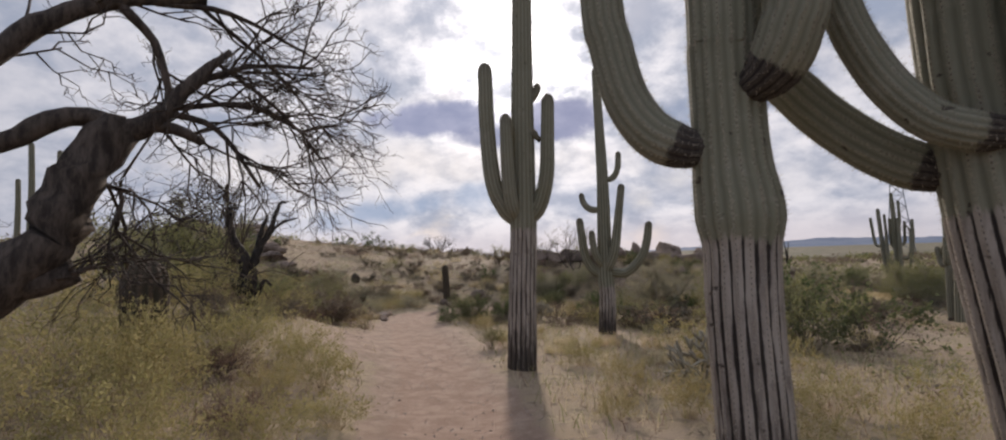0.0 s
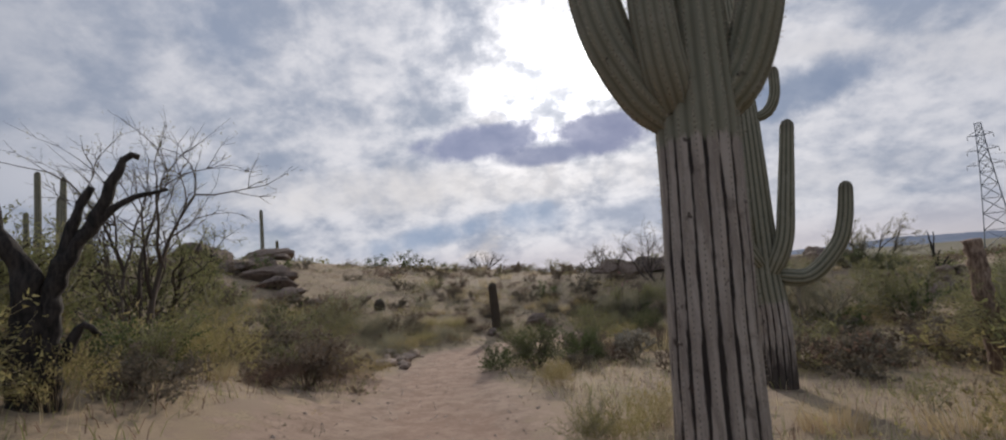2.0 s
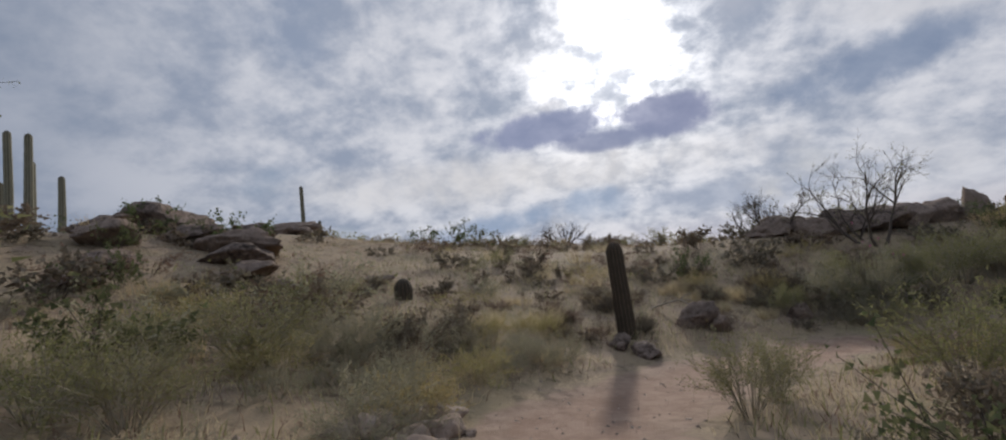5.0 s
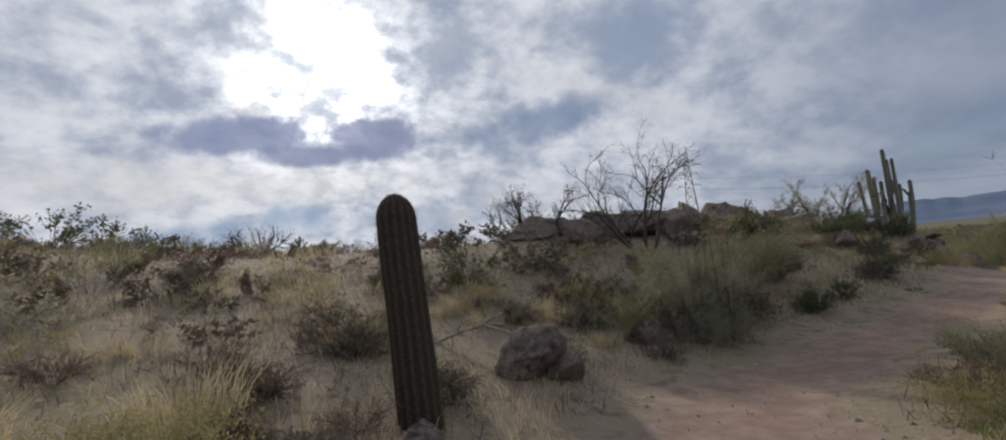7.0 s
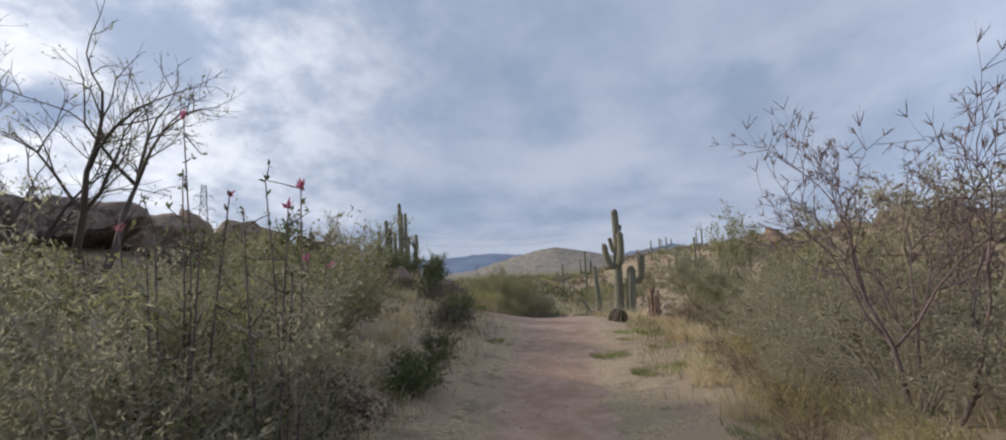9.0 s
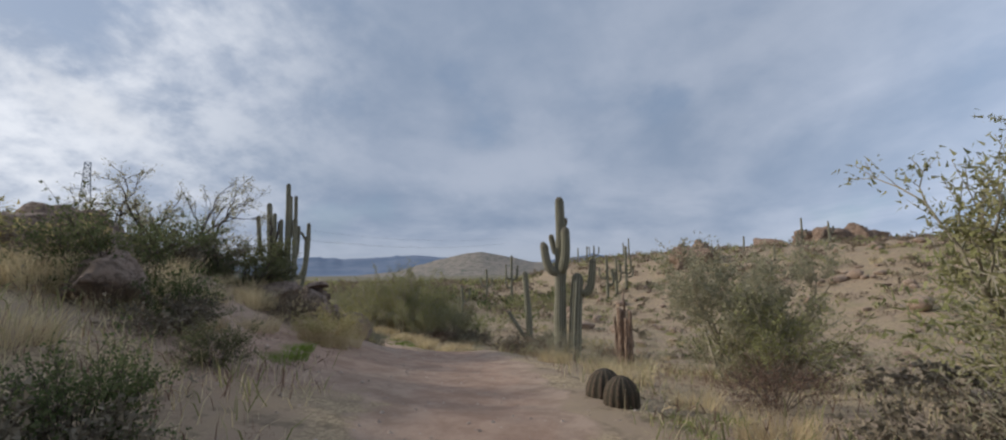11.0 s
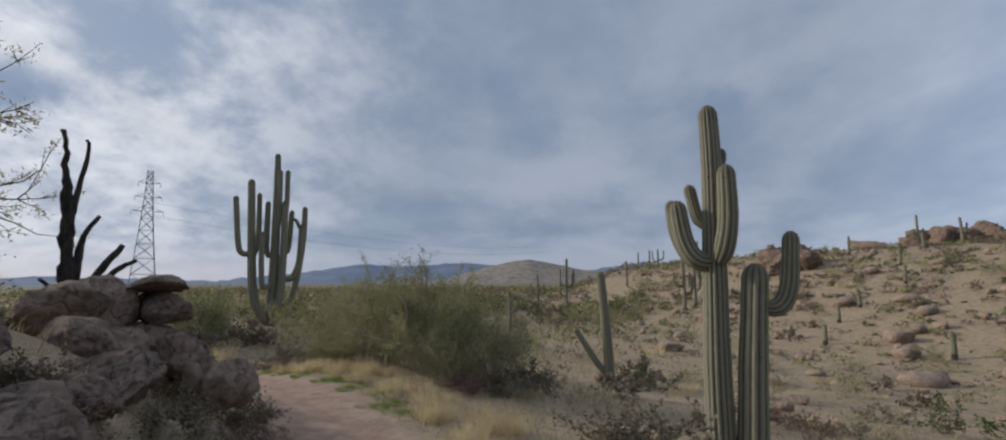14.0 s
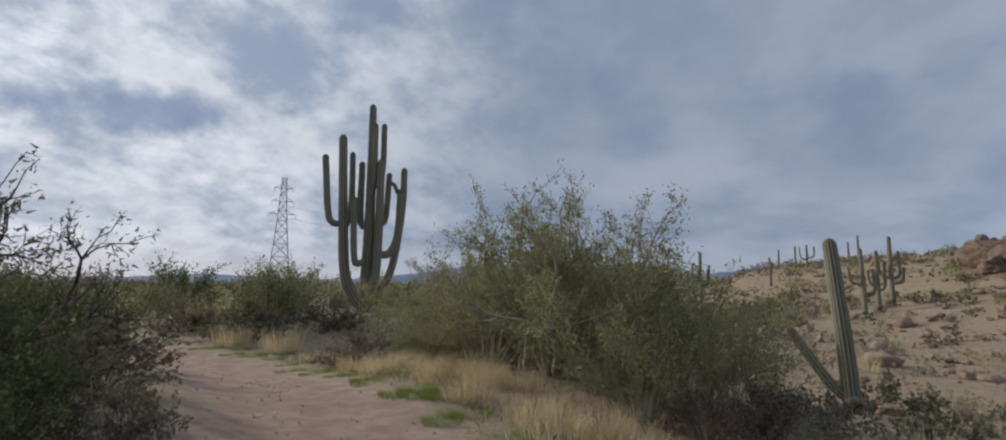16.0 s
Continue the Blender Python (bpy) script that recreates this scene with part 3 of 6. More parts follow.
# ---- saguaros ----
def ribbed(pts, r0, r1, ribs, step, bark_top=0.0, neck=True, depth=0.13, wobble=0.03, seed=0, swell=None):
    line = curve_points(pts, step)
    end, cap = line[-1], r1 * 1.3
    d = (line[-1] - line[-2]).normalized()
    line = [p for p in line if (end - p).length > cap * 1.02] + [end - d * cap * (1 - math.sin(k * math.pi / 14)) for k in range(8)]
    total = sum((b - a).length for a, b in zip(line, line[1:]))
    s, sides = Shape(), ribs * 4
    rib_v, bark_v, run_v, tip_v = [], [], [], []
    d0 = (line[1] - line[0]).normalized()
    a = d0.cross(Vector((0.2, 1, 0.1))).normalized()
    run = 0.0
    n = len(line)
    for i in range(n):
        p = line[i]
        d = (line[min(i + 1, n - 1)] - line[max(i - 1, 0)]).normalized()
        a = (a - d * a.dot(d)).normalized()
        b = d.cross(a)
        if i:
            run += (line[i] - line[i - 1]).length
        f = run / total
        r = r0 + (r1 - r0) * f
        if swell:
            w = swell[2] * (1.0 if run > swell[0] else 0.5)
            r *= 1 + swell[1] * math.exp(-((run - swell[0]) / w) ** 2)
        left = total - run
        if left < cap:
            r *= math.sqrt(max(0.0, 1 - (1 - left / cap) ** 2)) * 0.99 + 0.01
        if neck and run < 0.22:
            r *= 0.66 + 0.34 * math.sin(run / 0.22 * math.pi / 2)
        r *= 1 + wobble * noise.noise(Vector((run * 2.2, seed, 0.5)))
        for k in range(sides):
            th = 2 * math.pi * k / sides
            c = abs(math.cos(ribs * th / 2))
            rr = r * (1 - depth + depth * c ** 0.7) * (1 + 0.02 * noise.noise(Vector((th * 3, run * 3, seed))))
            s.v.append(p + (a * math.cos(th) + b * math.sin(th)) * rr)
            rib_v.append(c)
            run_v.append(run)
            tip_v.append(max(0.0, 1 - left / 0.22) if left < 0.22 else 0.0)
            bark_v.append(min(1.0, max(0.0, 0.5 + (bark_top - (p.z - line[0].z if not neck else run * 2.2)) * 4.0)))
    for i in range(n - 1):
        for k in range(sides):
            q = i * sides
            s.f.append((q + k, q + (k + 1) % sides, q + sides + (k + 1) % sides, q + sides + k))
    s.f.append(tuple((n - 1) * sides + k for k in range(sides)))
    s.extra = {"deep": [min(1.0, depth / 0.13)] * len(rib_v), "rib": rib_v, "bark": bark_v, "run": run_v, "tip": tip_v}
    return s


def spine_shape(body, ribs, seed, length=0.028):
    """Small clusters of spines along the crests of a ribbed body."""
    rng = random.Random(seed)
    sides, out = ribs * 4, Shape()
    rows = len(body.v) // sides
    for i in range(1, rows - 1):
        c = sum((body.v[i * sides + k] for k in range(0, sides, 4)), Vector()) / ribs
        for k in range(0, sides, 4):
            for q in range(2):
                p = body.v[i * sides + k].lerp(body.v[(i + 1) * sides + k], q * 0.5 + rng.uniform(-0.06, 0.06))
                n = (p - c).normalized()
                for j in range(3):
                    d = (n * 0.8 + unit(rng) * 0.9).normalized()
                    out.blade(p - n * 0.003, d * length * rng.uniform(0.6, 1.1), d.cross(n + Vector((0.01, 0.02, 0.03))).normalized() * 0.0016)
    return out


def saguaro(label, x, y, face, trunk, arms, ribs=16, step=0.07, bark=0.0, group="", swell=None, arm_bark=0.0, sink=0.25, spiny=False, skin=None, depth=0.13):
    """trunk: (points, r0, r1); arms: the same. Points are across, up and optionally depth, as seen looking along azimuth face."""
    ob = root("saguaro", x, y, height(x, y), label, "cactus", group, -face)

    def spot(p):
        return (p[0], p[2] if len(p) > 2 else 0.0, p[1])

    pts, r0, r1 = trunk
    pts = [(pts[0][0], -sink)] + list(pts)
    def limb(name, shape, n, seed):
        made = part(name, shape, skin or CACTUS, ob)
        if spiny:
            part("spine_cover", spine_shape(shape, n, seed), RUST if skin else SPINE, made, "fine grey spine clusters", True)

    limb("trunk", ribbed([spot(p) for p in pts], r0, r1, ribs, step, bark + sink, False, depth, seed=x, swell=swell), ribs, 1)
    for k, (pts, a0, a1) in enumerate(arms):
        n = max(8, ribs - 4)
        limb("arm", ribbed([spot(p) for p in pts], a0, a1, n, step * 0.9, arm_bark, True, depth, seed=x + k), n, k + 2)
    return ob


saguaro("tall olive-green saguaro with upright arms beside the path", 1.66, 6.75, -2,
        ([(0, 0), (0.0455, 1.12), (0.091, 2.07), (0.127, 3.5), (0.182, 5.41), (0.2, 6.08)], 0.214, 0.137),
        [([(0, 2.09), (-0.182, 2.31, -0.0546), (-0.328, 2.69, -0.091), (-0.391, 3.5, -0.091), (-0.4, 4.44, -0.091)], 0.127, 0.105),
         ([(0, 2.12, -0.0455), (-0.0819, 2.41, -0.182), (-0.109, 2.93, -0.218), (-0.118, 3.63, -0.218)], 0.109, 0.0819),
         ([(0.146, 2.09), (0.328, 2.31, -0.0455), (0.446, 2.74, -0.091), (0.482, 3.31, -0.091), (0.51, 3.94, -0.091)], 0.118, 0.091),
         ([(0.237, 3.84), (0.328, 3.98), (0.382, 4.13)], 0.0637, 0.0546), ([(0.382, 3.26, -0.0728), (0.309, 3.33, -0.091), (0.273, 3.41, -0.091)], 0.0546, 0.0455)], 17, 0.06, 1.98, swell=(2.4, 0.05, 0.4), arm_bark=0.1, spiny=True, depth=0.09)
saguaro("slender saguaro with curved arms at several heights", 3.52, 11.55, 14,
        ([(0.0, 0.0), (0.04, 0.85), (0.02, 1.6), (0.05, 3.5), (0.03, 5.0), (0.0, 6.4)], 0.21, 0.09),
        [([(-0.04, 1.35), (-0.28, 1.52), (-0.45, 1.9), (-0.55, 2.76)], 0.12, 0.09), ([(-0.04, 1.6, -0.1), (-0.18, 1.9, -0.22), (-0.24, 2.44, -0.24)], 0.10, 0.075),
         ([(0.08, 1.5, -0.1), (0.26, 1.9, -0.15), (0.36, 2.5, -0.15), (0.5, 3.5, -0.15)], 0.12, 0.085), ([(0.1, 1.45), (0.5, 1.42), (0.85, 1.75), (0.99, 2.1), (1.07, 2.6)], 0.12, 0.085),
         ([(0.0, 2.92), (-0.26, 2.95), (-0.42, 3.1), (-0.48, 3.36)], 0.085, 0.07), ([(0.1, 3.62), (0.3, 3.68), (0.42, 3.9), (0.45, 4.3)], 0.08, 0.065)], 14, 0.08, 1.1)
saguaro("huge old saguaro with corky brown trunk and drooping arms", 2.92, 2.06, 22,
        ([(0.03, 0.0), (0.02, 0.6), (0.008, 1.1), (0.014, 1.45), (0.012, 1.64), (-0.005, 1.85), (-0.008, 2.37), (0.0, 2.8), (0.0, 5.6)], 0.172, 0.185),
        [([(-0.12, 1.93, -0.05), (-0.23, 1.95, -0.08), (-0.37, 2.04, -0.09), (-0.49, 2.24, -0.09), (-0.56, 2.54, -0.09), (-0.60, 2.84, -0.09), (-0.62, 4.2, -0.09)], 0.12, 0.105),
         ([(0.10, 2.2, -0.08), (0.20, 2.26, -0.14), (0.27, 2.4, -0.18), (0.31, 2.65, -0.18), (0.32, 3.9, -0.18)], 0.14, 0.125)], 19, 0.045, 1.47, swell=(1.84, 0.2, 0.22), arm_bark=0.34, spiny=True, depth=0.075)
saguaro("huge old saguaro with corky trunk and long swooping arms", 3.96, 1.92, 39,
        ([(0.27, 0.0), (0.20, 0.58), (0.16, 0.93), (0.08, 1.6), (0.05, 2.02), (0.02, 2.7), (-0.03, 6.0)], 0.24, 0.2),
        [([(-0.05, 1.80), (-0.2, 1.83), (-0.43, 2.0), (-0.68, 2.29), (-0.82, 2.6), (-0.92, 3.6)], 0.12, 0.13),
         ([(0.12, 1.92, -0.16), (0.0, 1.93, -0.26), (-0.16, 2.03, -0.28), (-0.33, 2.31, -0.28), (-0.45, 2.75, -0.28), (-0.5, 3.6, -0.28)], 0.09, 0.085),
         ([(0.16, 1.9, -0.14), (0.22, 2.05, -0.26), (0.22, 2.4, -0.3), (0.16, 3.2, -0.3)], 0.10, 0.09)], 19, 0.05, 1.6, arm_bark=0.34, spiny=True, depth=0.08)
saguaro("old many-armed saguaro clump rising over the scrub", 27.5, 37.05, 44,
        ([(0.0, 0.0), (0.05, 1.4), (0.07, 3.6), (0.03, 6.4)], 0.202, 0.109),
        [([(-0.1, 0.1), (-0.55, 1.0), (-0.7, 2.7), (-0.82, 5.35)], 0.168, 0.126), ([(-0.72, 2.6), (-1.0, 2.62), (-1.15, 3.0), (-1.3, 4.7)], 0.101, 0.101),
         ([(-0.05, 1.5, -0.2), (-0.28, 1.4, -0.3), (-0.36, 2.0, -0.3), (-0.40, 3.4, -0.3)], 0.101, 0.092), ([(-0.66, 2.4, 0.2), (-0.5, 3.2, 0.3), (-0.52, 4.9, 0.3)], 0.101, 0.092),
         ([(0.0, 2.6, 0.15), (-0.2, 2.7, 0.25), (-0.22, 4.6, 0.25)], 0.109, 0.101), ([(0.08, 3.4, -0.1), (0.15, 4.0, -0.15), (0.13, 5.75, -0.15)], 0.092, 0.092),
         ([(0.1, 3.8), (0.3, 3.9), (0.4, 4.4), (0.4, 5.8)], 0.092, 0.092), ([(0.15, 0.6, -0.2), (0.32, 1.4, -0.25), (0.35, 4.6, -0.25)], 0.143, 0.109),
         ([(0.4, 2.6, 0.2), (0.55, 2.9, 0.25), (0.62, 4.3, 0.25)], 0.101, 0.092), ([(0.62, 4.0, 0.25), (0.78, 3.9, 0.2), (0.9, 3.6, 0.1)], 0.059, 0.067),
         ([(0.35, 1.7, -0.1), (0.7, 1.75), (0.92, 2.4), (0.96, 3.75)], 0.126, 0.101), ([(0.3, 0.5, 0.1), (0.75, 1.2, 0.1), (1.03, 3.0, 0.1), (1.07, 4.45, 0.1)], 0.126, 0.101)], 14, 0.11, 0.9)
saguaro("twin-stemmed green saguaro with ribbed curling arms in the wash", 19.83, 22.55, 91,
        ([(-0.09, 0.0), (-0.08, 1.1), (-0.04, 2.4), (-0.01, 3.7), (-0.02, 4.55)], 0.19, 0.12),
        [([(0.22, -0.15), (0.28, 0.2), (0.34, 1.1), (0.44, 2.4)], 0.19, 0.16), ([(-0.02, 2.44), (-0.25, 2.46, -0.08), (-0.40, 2.72, -0.1), (-0.48, 3.25, -0.1)], 0.13, 0.115),
         ([(0.0, 2.42, -0.1), (0.08, 2.62, -0.16), (0.14, 3.0, -0.18), (0.15, 3.68, -0.18)], 0.14, 0.115), ([(0.48, 1.85), (0.66, 1.85), (0.80, 2.1), (0.87, 2.8)], 0.12, 0.10),
         ([(-0.05, 2.95, 0.1), (-0.2, 3.0, 0.15), (-0.31, 3.5, 0.15)], 0.08, 0.08), ([(0.04, 3.7, 0.05), (0.12, 3.76, 0.08), (0.13, 3.95, 0.08)], 0.06, 0.06),
         ([(-0.03, 2.4, 0.08), (-0.34, 2.5, 0.2), (-0.5, 2.85, 0.2), (-0.55, 3.3, 0.2)], 0.10, 0.09)], 15, 0.06, 0.15, spiny=True)
saguaro("leaning columnar saguaro with one low arm", 28.7, 25.3, 86,
        ([(0.24, -0.2), (0.20, 1.0), (0.13, 2.1), (0.04, 3.4)], 0.17, 0.13), [([(0.22, 0.2), (-0.08, 0.5), (-0.38, 0.95), (-0.78, 1.6)], 0.11, 0.09), ([(0.3, 0.3, -0.1), (0.2, 0.25, -0.25), (0.2, 0.35, -0.3)], 0.08, 0.09), ([(0.4, 0.2, -0.1), (0.5, 0.15, -0.2), (0.52, 0.3, -0.25)], 0.08, 0.08)], 13, 0.08, 0.2)
saguaro("short armless young saguaro beside the path bend", -1.71, 19.2, 5, ([(0.05, 0.0), (0.03, 0.62), (0.01, 1.02), (0.0, 1.40)], 0.14, 0.125), [], 15, 0.045, 0.0, spiny=True, skin=YOUNG)


# ---- shrubs, grasses and trees ----
def stems(s, rng, count, high, wide, r, forks=3, lift=0.5, sides=3, droop=0.0):
    """Twigs that spread from the root; returns the ends with their directions."""
    tips = []
    for i in range(count):
        a, out = rng.uniform(0, 2 * math.pi), wide * math.sqrt(rng.random())
        top = Vector((math.cos(a) * out, math.sin(a) * out, high * (rng.uniform(lift, 1.0) - droop * (out / wide) ** 2)))
        mid = top * 0.5 + Vector((rng.uniform(-0.1, 0.1) * wide, rng.uniform(-0.1, 0.1) * wide, high * 0.1))
        start = Vector((math.cos(a), math.sin(a), 0)) * wide * 0.10 + Vector((0, 0, -0.05))
        s.tube([start, mid, top], [r, r * 0.7, r * 0.35], sides, False)
        for k in range(forks):
            f = rng.uniform(0.35, 0.95)
            p = start.lerp(mid, f * 2) if f < 0.5 else mid.lerp(top, f * 2 - 1)
            d = ((top - mid).normalized() + unit(rng) * 0.75 + Vector((0, 0, 0.25))).normalized() * high * rng.uniform(0.18, 0.4)
            e = p + d
            s.tube([p, e], [r * 0.5, r * 0.25], sides, False)
            tips.append((p, e))
        tips.append((mid, top))
    return tips


def leaves(s, rng, tips, each, size, slim=0.35, scatter=0.05):
    for p, e in tips:
        for k in range(each):
            q = p.lerp(e, rng.uniform(0.15, 1.05)) + unit(rng) * scatter * rng.random()
            along = ((e - p).normalized() * 0.5 + unit(rng)).normalized() * size * rng.uniform(0.6, 1.4)
            across = along.cross(unit(rng)).normalized() * along.length * slim
            s.blade(q, along, across)


def shrub_kind(name, label, category, seed, high, wide, count, r, forks, each, size, slim, twig, leaf, lift=0.5, scatter=0.05, droop=0.0):
    rng = random.Random(seed)
    ob = root(name, 0, 0, -80, label, category)
    wood = Shape()
    tips = stems(wood, rng, count, high, wide, r, forks, lift, 3, droop)
    part("branchwork", wood, twig, ob)
    if each:
        green = Shape()
        leaves(green, rng, tips, each, size, slim, scatter)
        part("foliage", green, leaf, ob, flat=True)
    return ob


def grass_kind(seed, label, mat, count, high, wide, thin=0.004, seedheads=0):
    rng = random.Random(seed)
    ob = root("grass_clump", 0, 0, -80, label, "grass")
    s = Shape()
    for i in range(count):
        a, out = rng.uniform(0, 2 * math.pi), wide * 0.6 * math.sqrt(rng.random())
        p = Vector((math.cos(a) * out, math.sin(a) * out, -0.03))
        h = high * rng.uniform(0.45, 1.0)
        lean = Vector((math.cos(a), math.sin(a), 0)) * h * rng.uniform(0.05, 0.6) + Vector((rng.uniform(-0.15, 0.15), rng.uniform(-0.15, 0.15), 0)) * h
        across = Vector((-math.sin(a + 1), math.cos(a + 1), 0)) * thin
        m = p + lean * 0.35 + Vector((0, 0, h * 0.6))
        b = len(s.v)
        s.v += [p - across, p + across, m + across * 0.7, m - across * 0.7, p + lean + Vector((0, 0, h))]
        s.f += [(b, b + 1, b + 2, b + 3), (b + 3, b + 2, b + 4)]
        if i < seedheads:
            for k in range(5):
                q = (p + lean + Vector((0, 0, h))).lerp(m, k * 0.09)
                s.leaf(q, (unit(rng) + Vector((0, 0, 0.8))).normalized() * 0.03, unit(rng) * 0.006)
    part("tuft", s, mat, ob, flat=True)
    return ob


def kinds(far):
    """The plants to copy; those for far slopes have fewer and larger leaves."""
    n, big, k = (0.08, 1.75, 7) if far else (1.0, 1.0, 0)

    def few(low, more):
        return int(low + (more - low) * n)

    return {
        "g": [shrub_kind("dry_shrub", "low grey-brown dry desert shrub", "shrub", 11 + i + k, 0.95, 1.0, few(14, 46), 0.006, few(3, 3), few(8, 14), 0.06 * big, 0.40, TWIG, GREY, 0.2, 0.12, 0.35) for i in range(3)],
        "r": [shrub_kind("twiggy_brush", "reddish-brown leafless twiggy brush", "shrub", 31 + i + k, 0.9, 0.95, few(20, 56), 0.0055, few(4, 6), few(5, 8), 0.036 * big, 0.26, TWIG, RUST, 0.25, 0.08, 0.3) for i in range(2)],
        "o": [shrub_kind("palo_verde_bush", "olive-green fine-leaved palo verde bush", "shrub", 51 + i + k, 1.35, 0.95, few(16, 40), 0.008, few(3, 6), few(10, 15), 0.05 * big, 0.15, PALE_TWIG, OLIVE, 0.5, 0.13, 0.2) for i in range(3)],
        "d": [shrub_kind("leafy_shrub", "dense dark green leafy desert shrub", "shrub", 71 + i + k, 1.35, 0.95, few(16, 44), 0.008, few(3, 5), few(9, 18), 0.042 * big, 0.42, TWIG, GREEN, 0.25, 0.12, 0.25) for i in range(2)],
        "h": [shrub_kind("weedy_shrub", "yellow-green drying weeds and tall herbs", "shrub", 91 + i + k, 1.0, 0.95, few(24, 64), 0.0032, few(3, 3), few(5, 13), 0.042 * big, 0.22, STRAW, WEED, 0.35, 0.10, 0.3) for i in range(3)],
        "s": [grass_kind(111 + i + k, "pale dry bunch grass", STRAW, few(90, 320), 0.9, 0.9, 0.0052 * big, few(10, 60)) for i in range(3)],
        "t": [shrub_kind("tangled_brush", "tangle of bare pale grey twigs", "shrub", 151 + k, 0.9, 1.0, few(20, 60), 0.007, few(4, 7), 0, 0.03, 0.2, PALE_TWIG, OLIVE, 0.2, 0.1, 0.3)],
        "p": [shrub_kind("dusty_bush", "dusty grey-green fine-leaved bush", "shrub", 161 + i + k, 1.2, 0.95, few(16, 42), 0.006, few(3, 5), few(10, 22), 0.03 * (2.4 if far else 1.0), 0.2, PALE_TWIG, SAGE, 0.3, 0.12, 0.3) for i in range(2)],
        "b": [grass_kind(131, "fresh bright green grass tuft", BRIGHT, 500, 0.5, 0.95, 0.006)],
    }


KINDS, FAR_KINDS = kinds(False), kinds(True)
pick = random.Random(5)


def plant(kind, x, y, size, tall=1.0, label="", reach=3.8):
    src = pick.choice((KINDS if trail_distance([x], [y])[0] < reach else FAR_KINDS)[kind])
    s = size * pick.uniform(0.92, 1.1)
    z = height(x, y)
    m = pose(x, y, z - 0.02, 0, 0, pick.uniform(0, 360)) @ Matrix.Diagonal((s, s * pick.uniform(0.85, 1.15), s * tall * pick.uniform(0.9, 1.1), 1))
    ob = copy_thing(src, m)
    return tagged(ob, label) if label else ob


TALL_HERBS = [(-1.9, 4.1, 0.62), (-0.25, 2.1, 0.42), (-0.8, 2.5, 0.55), (-0.1, 3.1, 0.45), (-1.1, 3.3, 0.6), (0.1, 3.9, 0.38), (-0.5, 4.9, 0.5), (-0.35, 1.4, 0.38), (-1.5, 2.1, 0.5), (3.9, 3.5, 0.4), (4.7, 3.4, 0.45), (2.6, 4.3, 0.3), (-1.6, 2.9, 0.54), (-1.6, 3.7, 0.63), (-1.5, 4.9, 0.75), (-1.0, 5.6, 0.55), (-3.5, 5.3, 0.66), (-3.0, 6.6, 0.8), (1.3, 8.6, 0.35), (2.6, 7.3, 0.5), (2.9, 5.4, 0.42),
              (3.3, 4.4, 0.38), (4.6, 4.5, 0.42), (5.6, 4.5, 0.45), (5.8, 7.4, 0.4), (-2.7, 4.0, 0.6), (4.5, 6.9, 0.6), (4.3, 8.7, 0.65), (-2.6, 7.3, 0.45), (3.3, 13.7, 0.5),
              (0.6, 11.4, 0.35), (-4.8, 11.4, 0.78), (3.0, 15.4, 0.45), (-6.2, 16.3, 0.5), (-3.3, 17.75, 0.38), (-2.75, 18.55, 0.36), (-3.1, 18.5, 0.3), (-4.4, 17.2, 0.34), (-2.7, 22.4, 0.5), (22.6, 36.5, 0.7), (-3.2, 9.6, 0.6), (-4.4, 9.2, 0.7), (-0.7, 4.2, 0.4)]
RED_BRUSH = [(0.0, 2.55, 0.32), (-1.3, 4.4, 0.5), (-0.5, 3.4, 0.40), (-3.7, 7.7, 0.6), (4.7, 12.8, 0.72), (1.5, 14.4, 0.5), (-6.2, 17.6, 0.9), (-3.9, 16.6, 0.4), (-3.0, 20.0, 0.33), (-2.6, 19.7, 0.29),
             (-3.8, 19.8, 0.3), (4.9, 19.1, 0.34), (5.8, 19.4, 0.36), (6.7, 19.5, 0.36), (9.9, 19.9, 0.5), (23.3, 21.2, 0.7), (21.9, 21.2, 0.7), (20.9, 26.5, 0.5), (15.9, 27.0, 0.42)]
GREY_SHRUBS = [(-2.9, 11.0, 0.9), (-2.6, 8.1, 0.5), (-4.4, 11.9, 0.9), (-2.6, 6.2, 0.5), (-5.7, 17.5, 0.85), (-4.4, 16.2, 0.6), (-2.7, 19.6, 0.3), (0.9, 15.2, 0.62), (1.1, 22.4, 0.6),
               (5.9, 14.2, 0.52), (-5.8, 15.0, 0.7), (-3.3, 13.2, 0.46), (-3.6, 15.6, 0.41), (-4.9, 14.3, 0.46), (0.8, 13.4, 0.35), (5.2, 23.3, 0.58), (0.6, 21.6, 0.4)]
MORE_GREY = [(2.6, 13.1, 0.5), (-6.3, 18.9, 0.5), (-1.45, 19.75, 0.24), (-3.9, 18.2, 0.32), (-4.1, 22.8, 0.6), (-0.2, 21.9, 0.35), (-2.0, 20.6, 0.32), (-1.1, 23.2, 0.5), (0.9, 24.1, 0.46),
             (7.0, 22.9, 0.42), (6.6, 18.4, 0.55), (7.0, 19.0, 0.38), (18.4, 23.6, 0.8), (28.7, 23.6, 0.8), (15.3, 26.4, 0.30), (14.3, 26.0, 0.34), (31.2, 24.5, 1.0), (16.6, 22.9, 0.7), (15.5, 26.6, 0.32), (15.9, 26.4, 0.26), (16.5, 26.95, 0.3), (14.6, 26.6, 0.3), (17.0, 27.35, 0.35)]
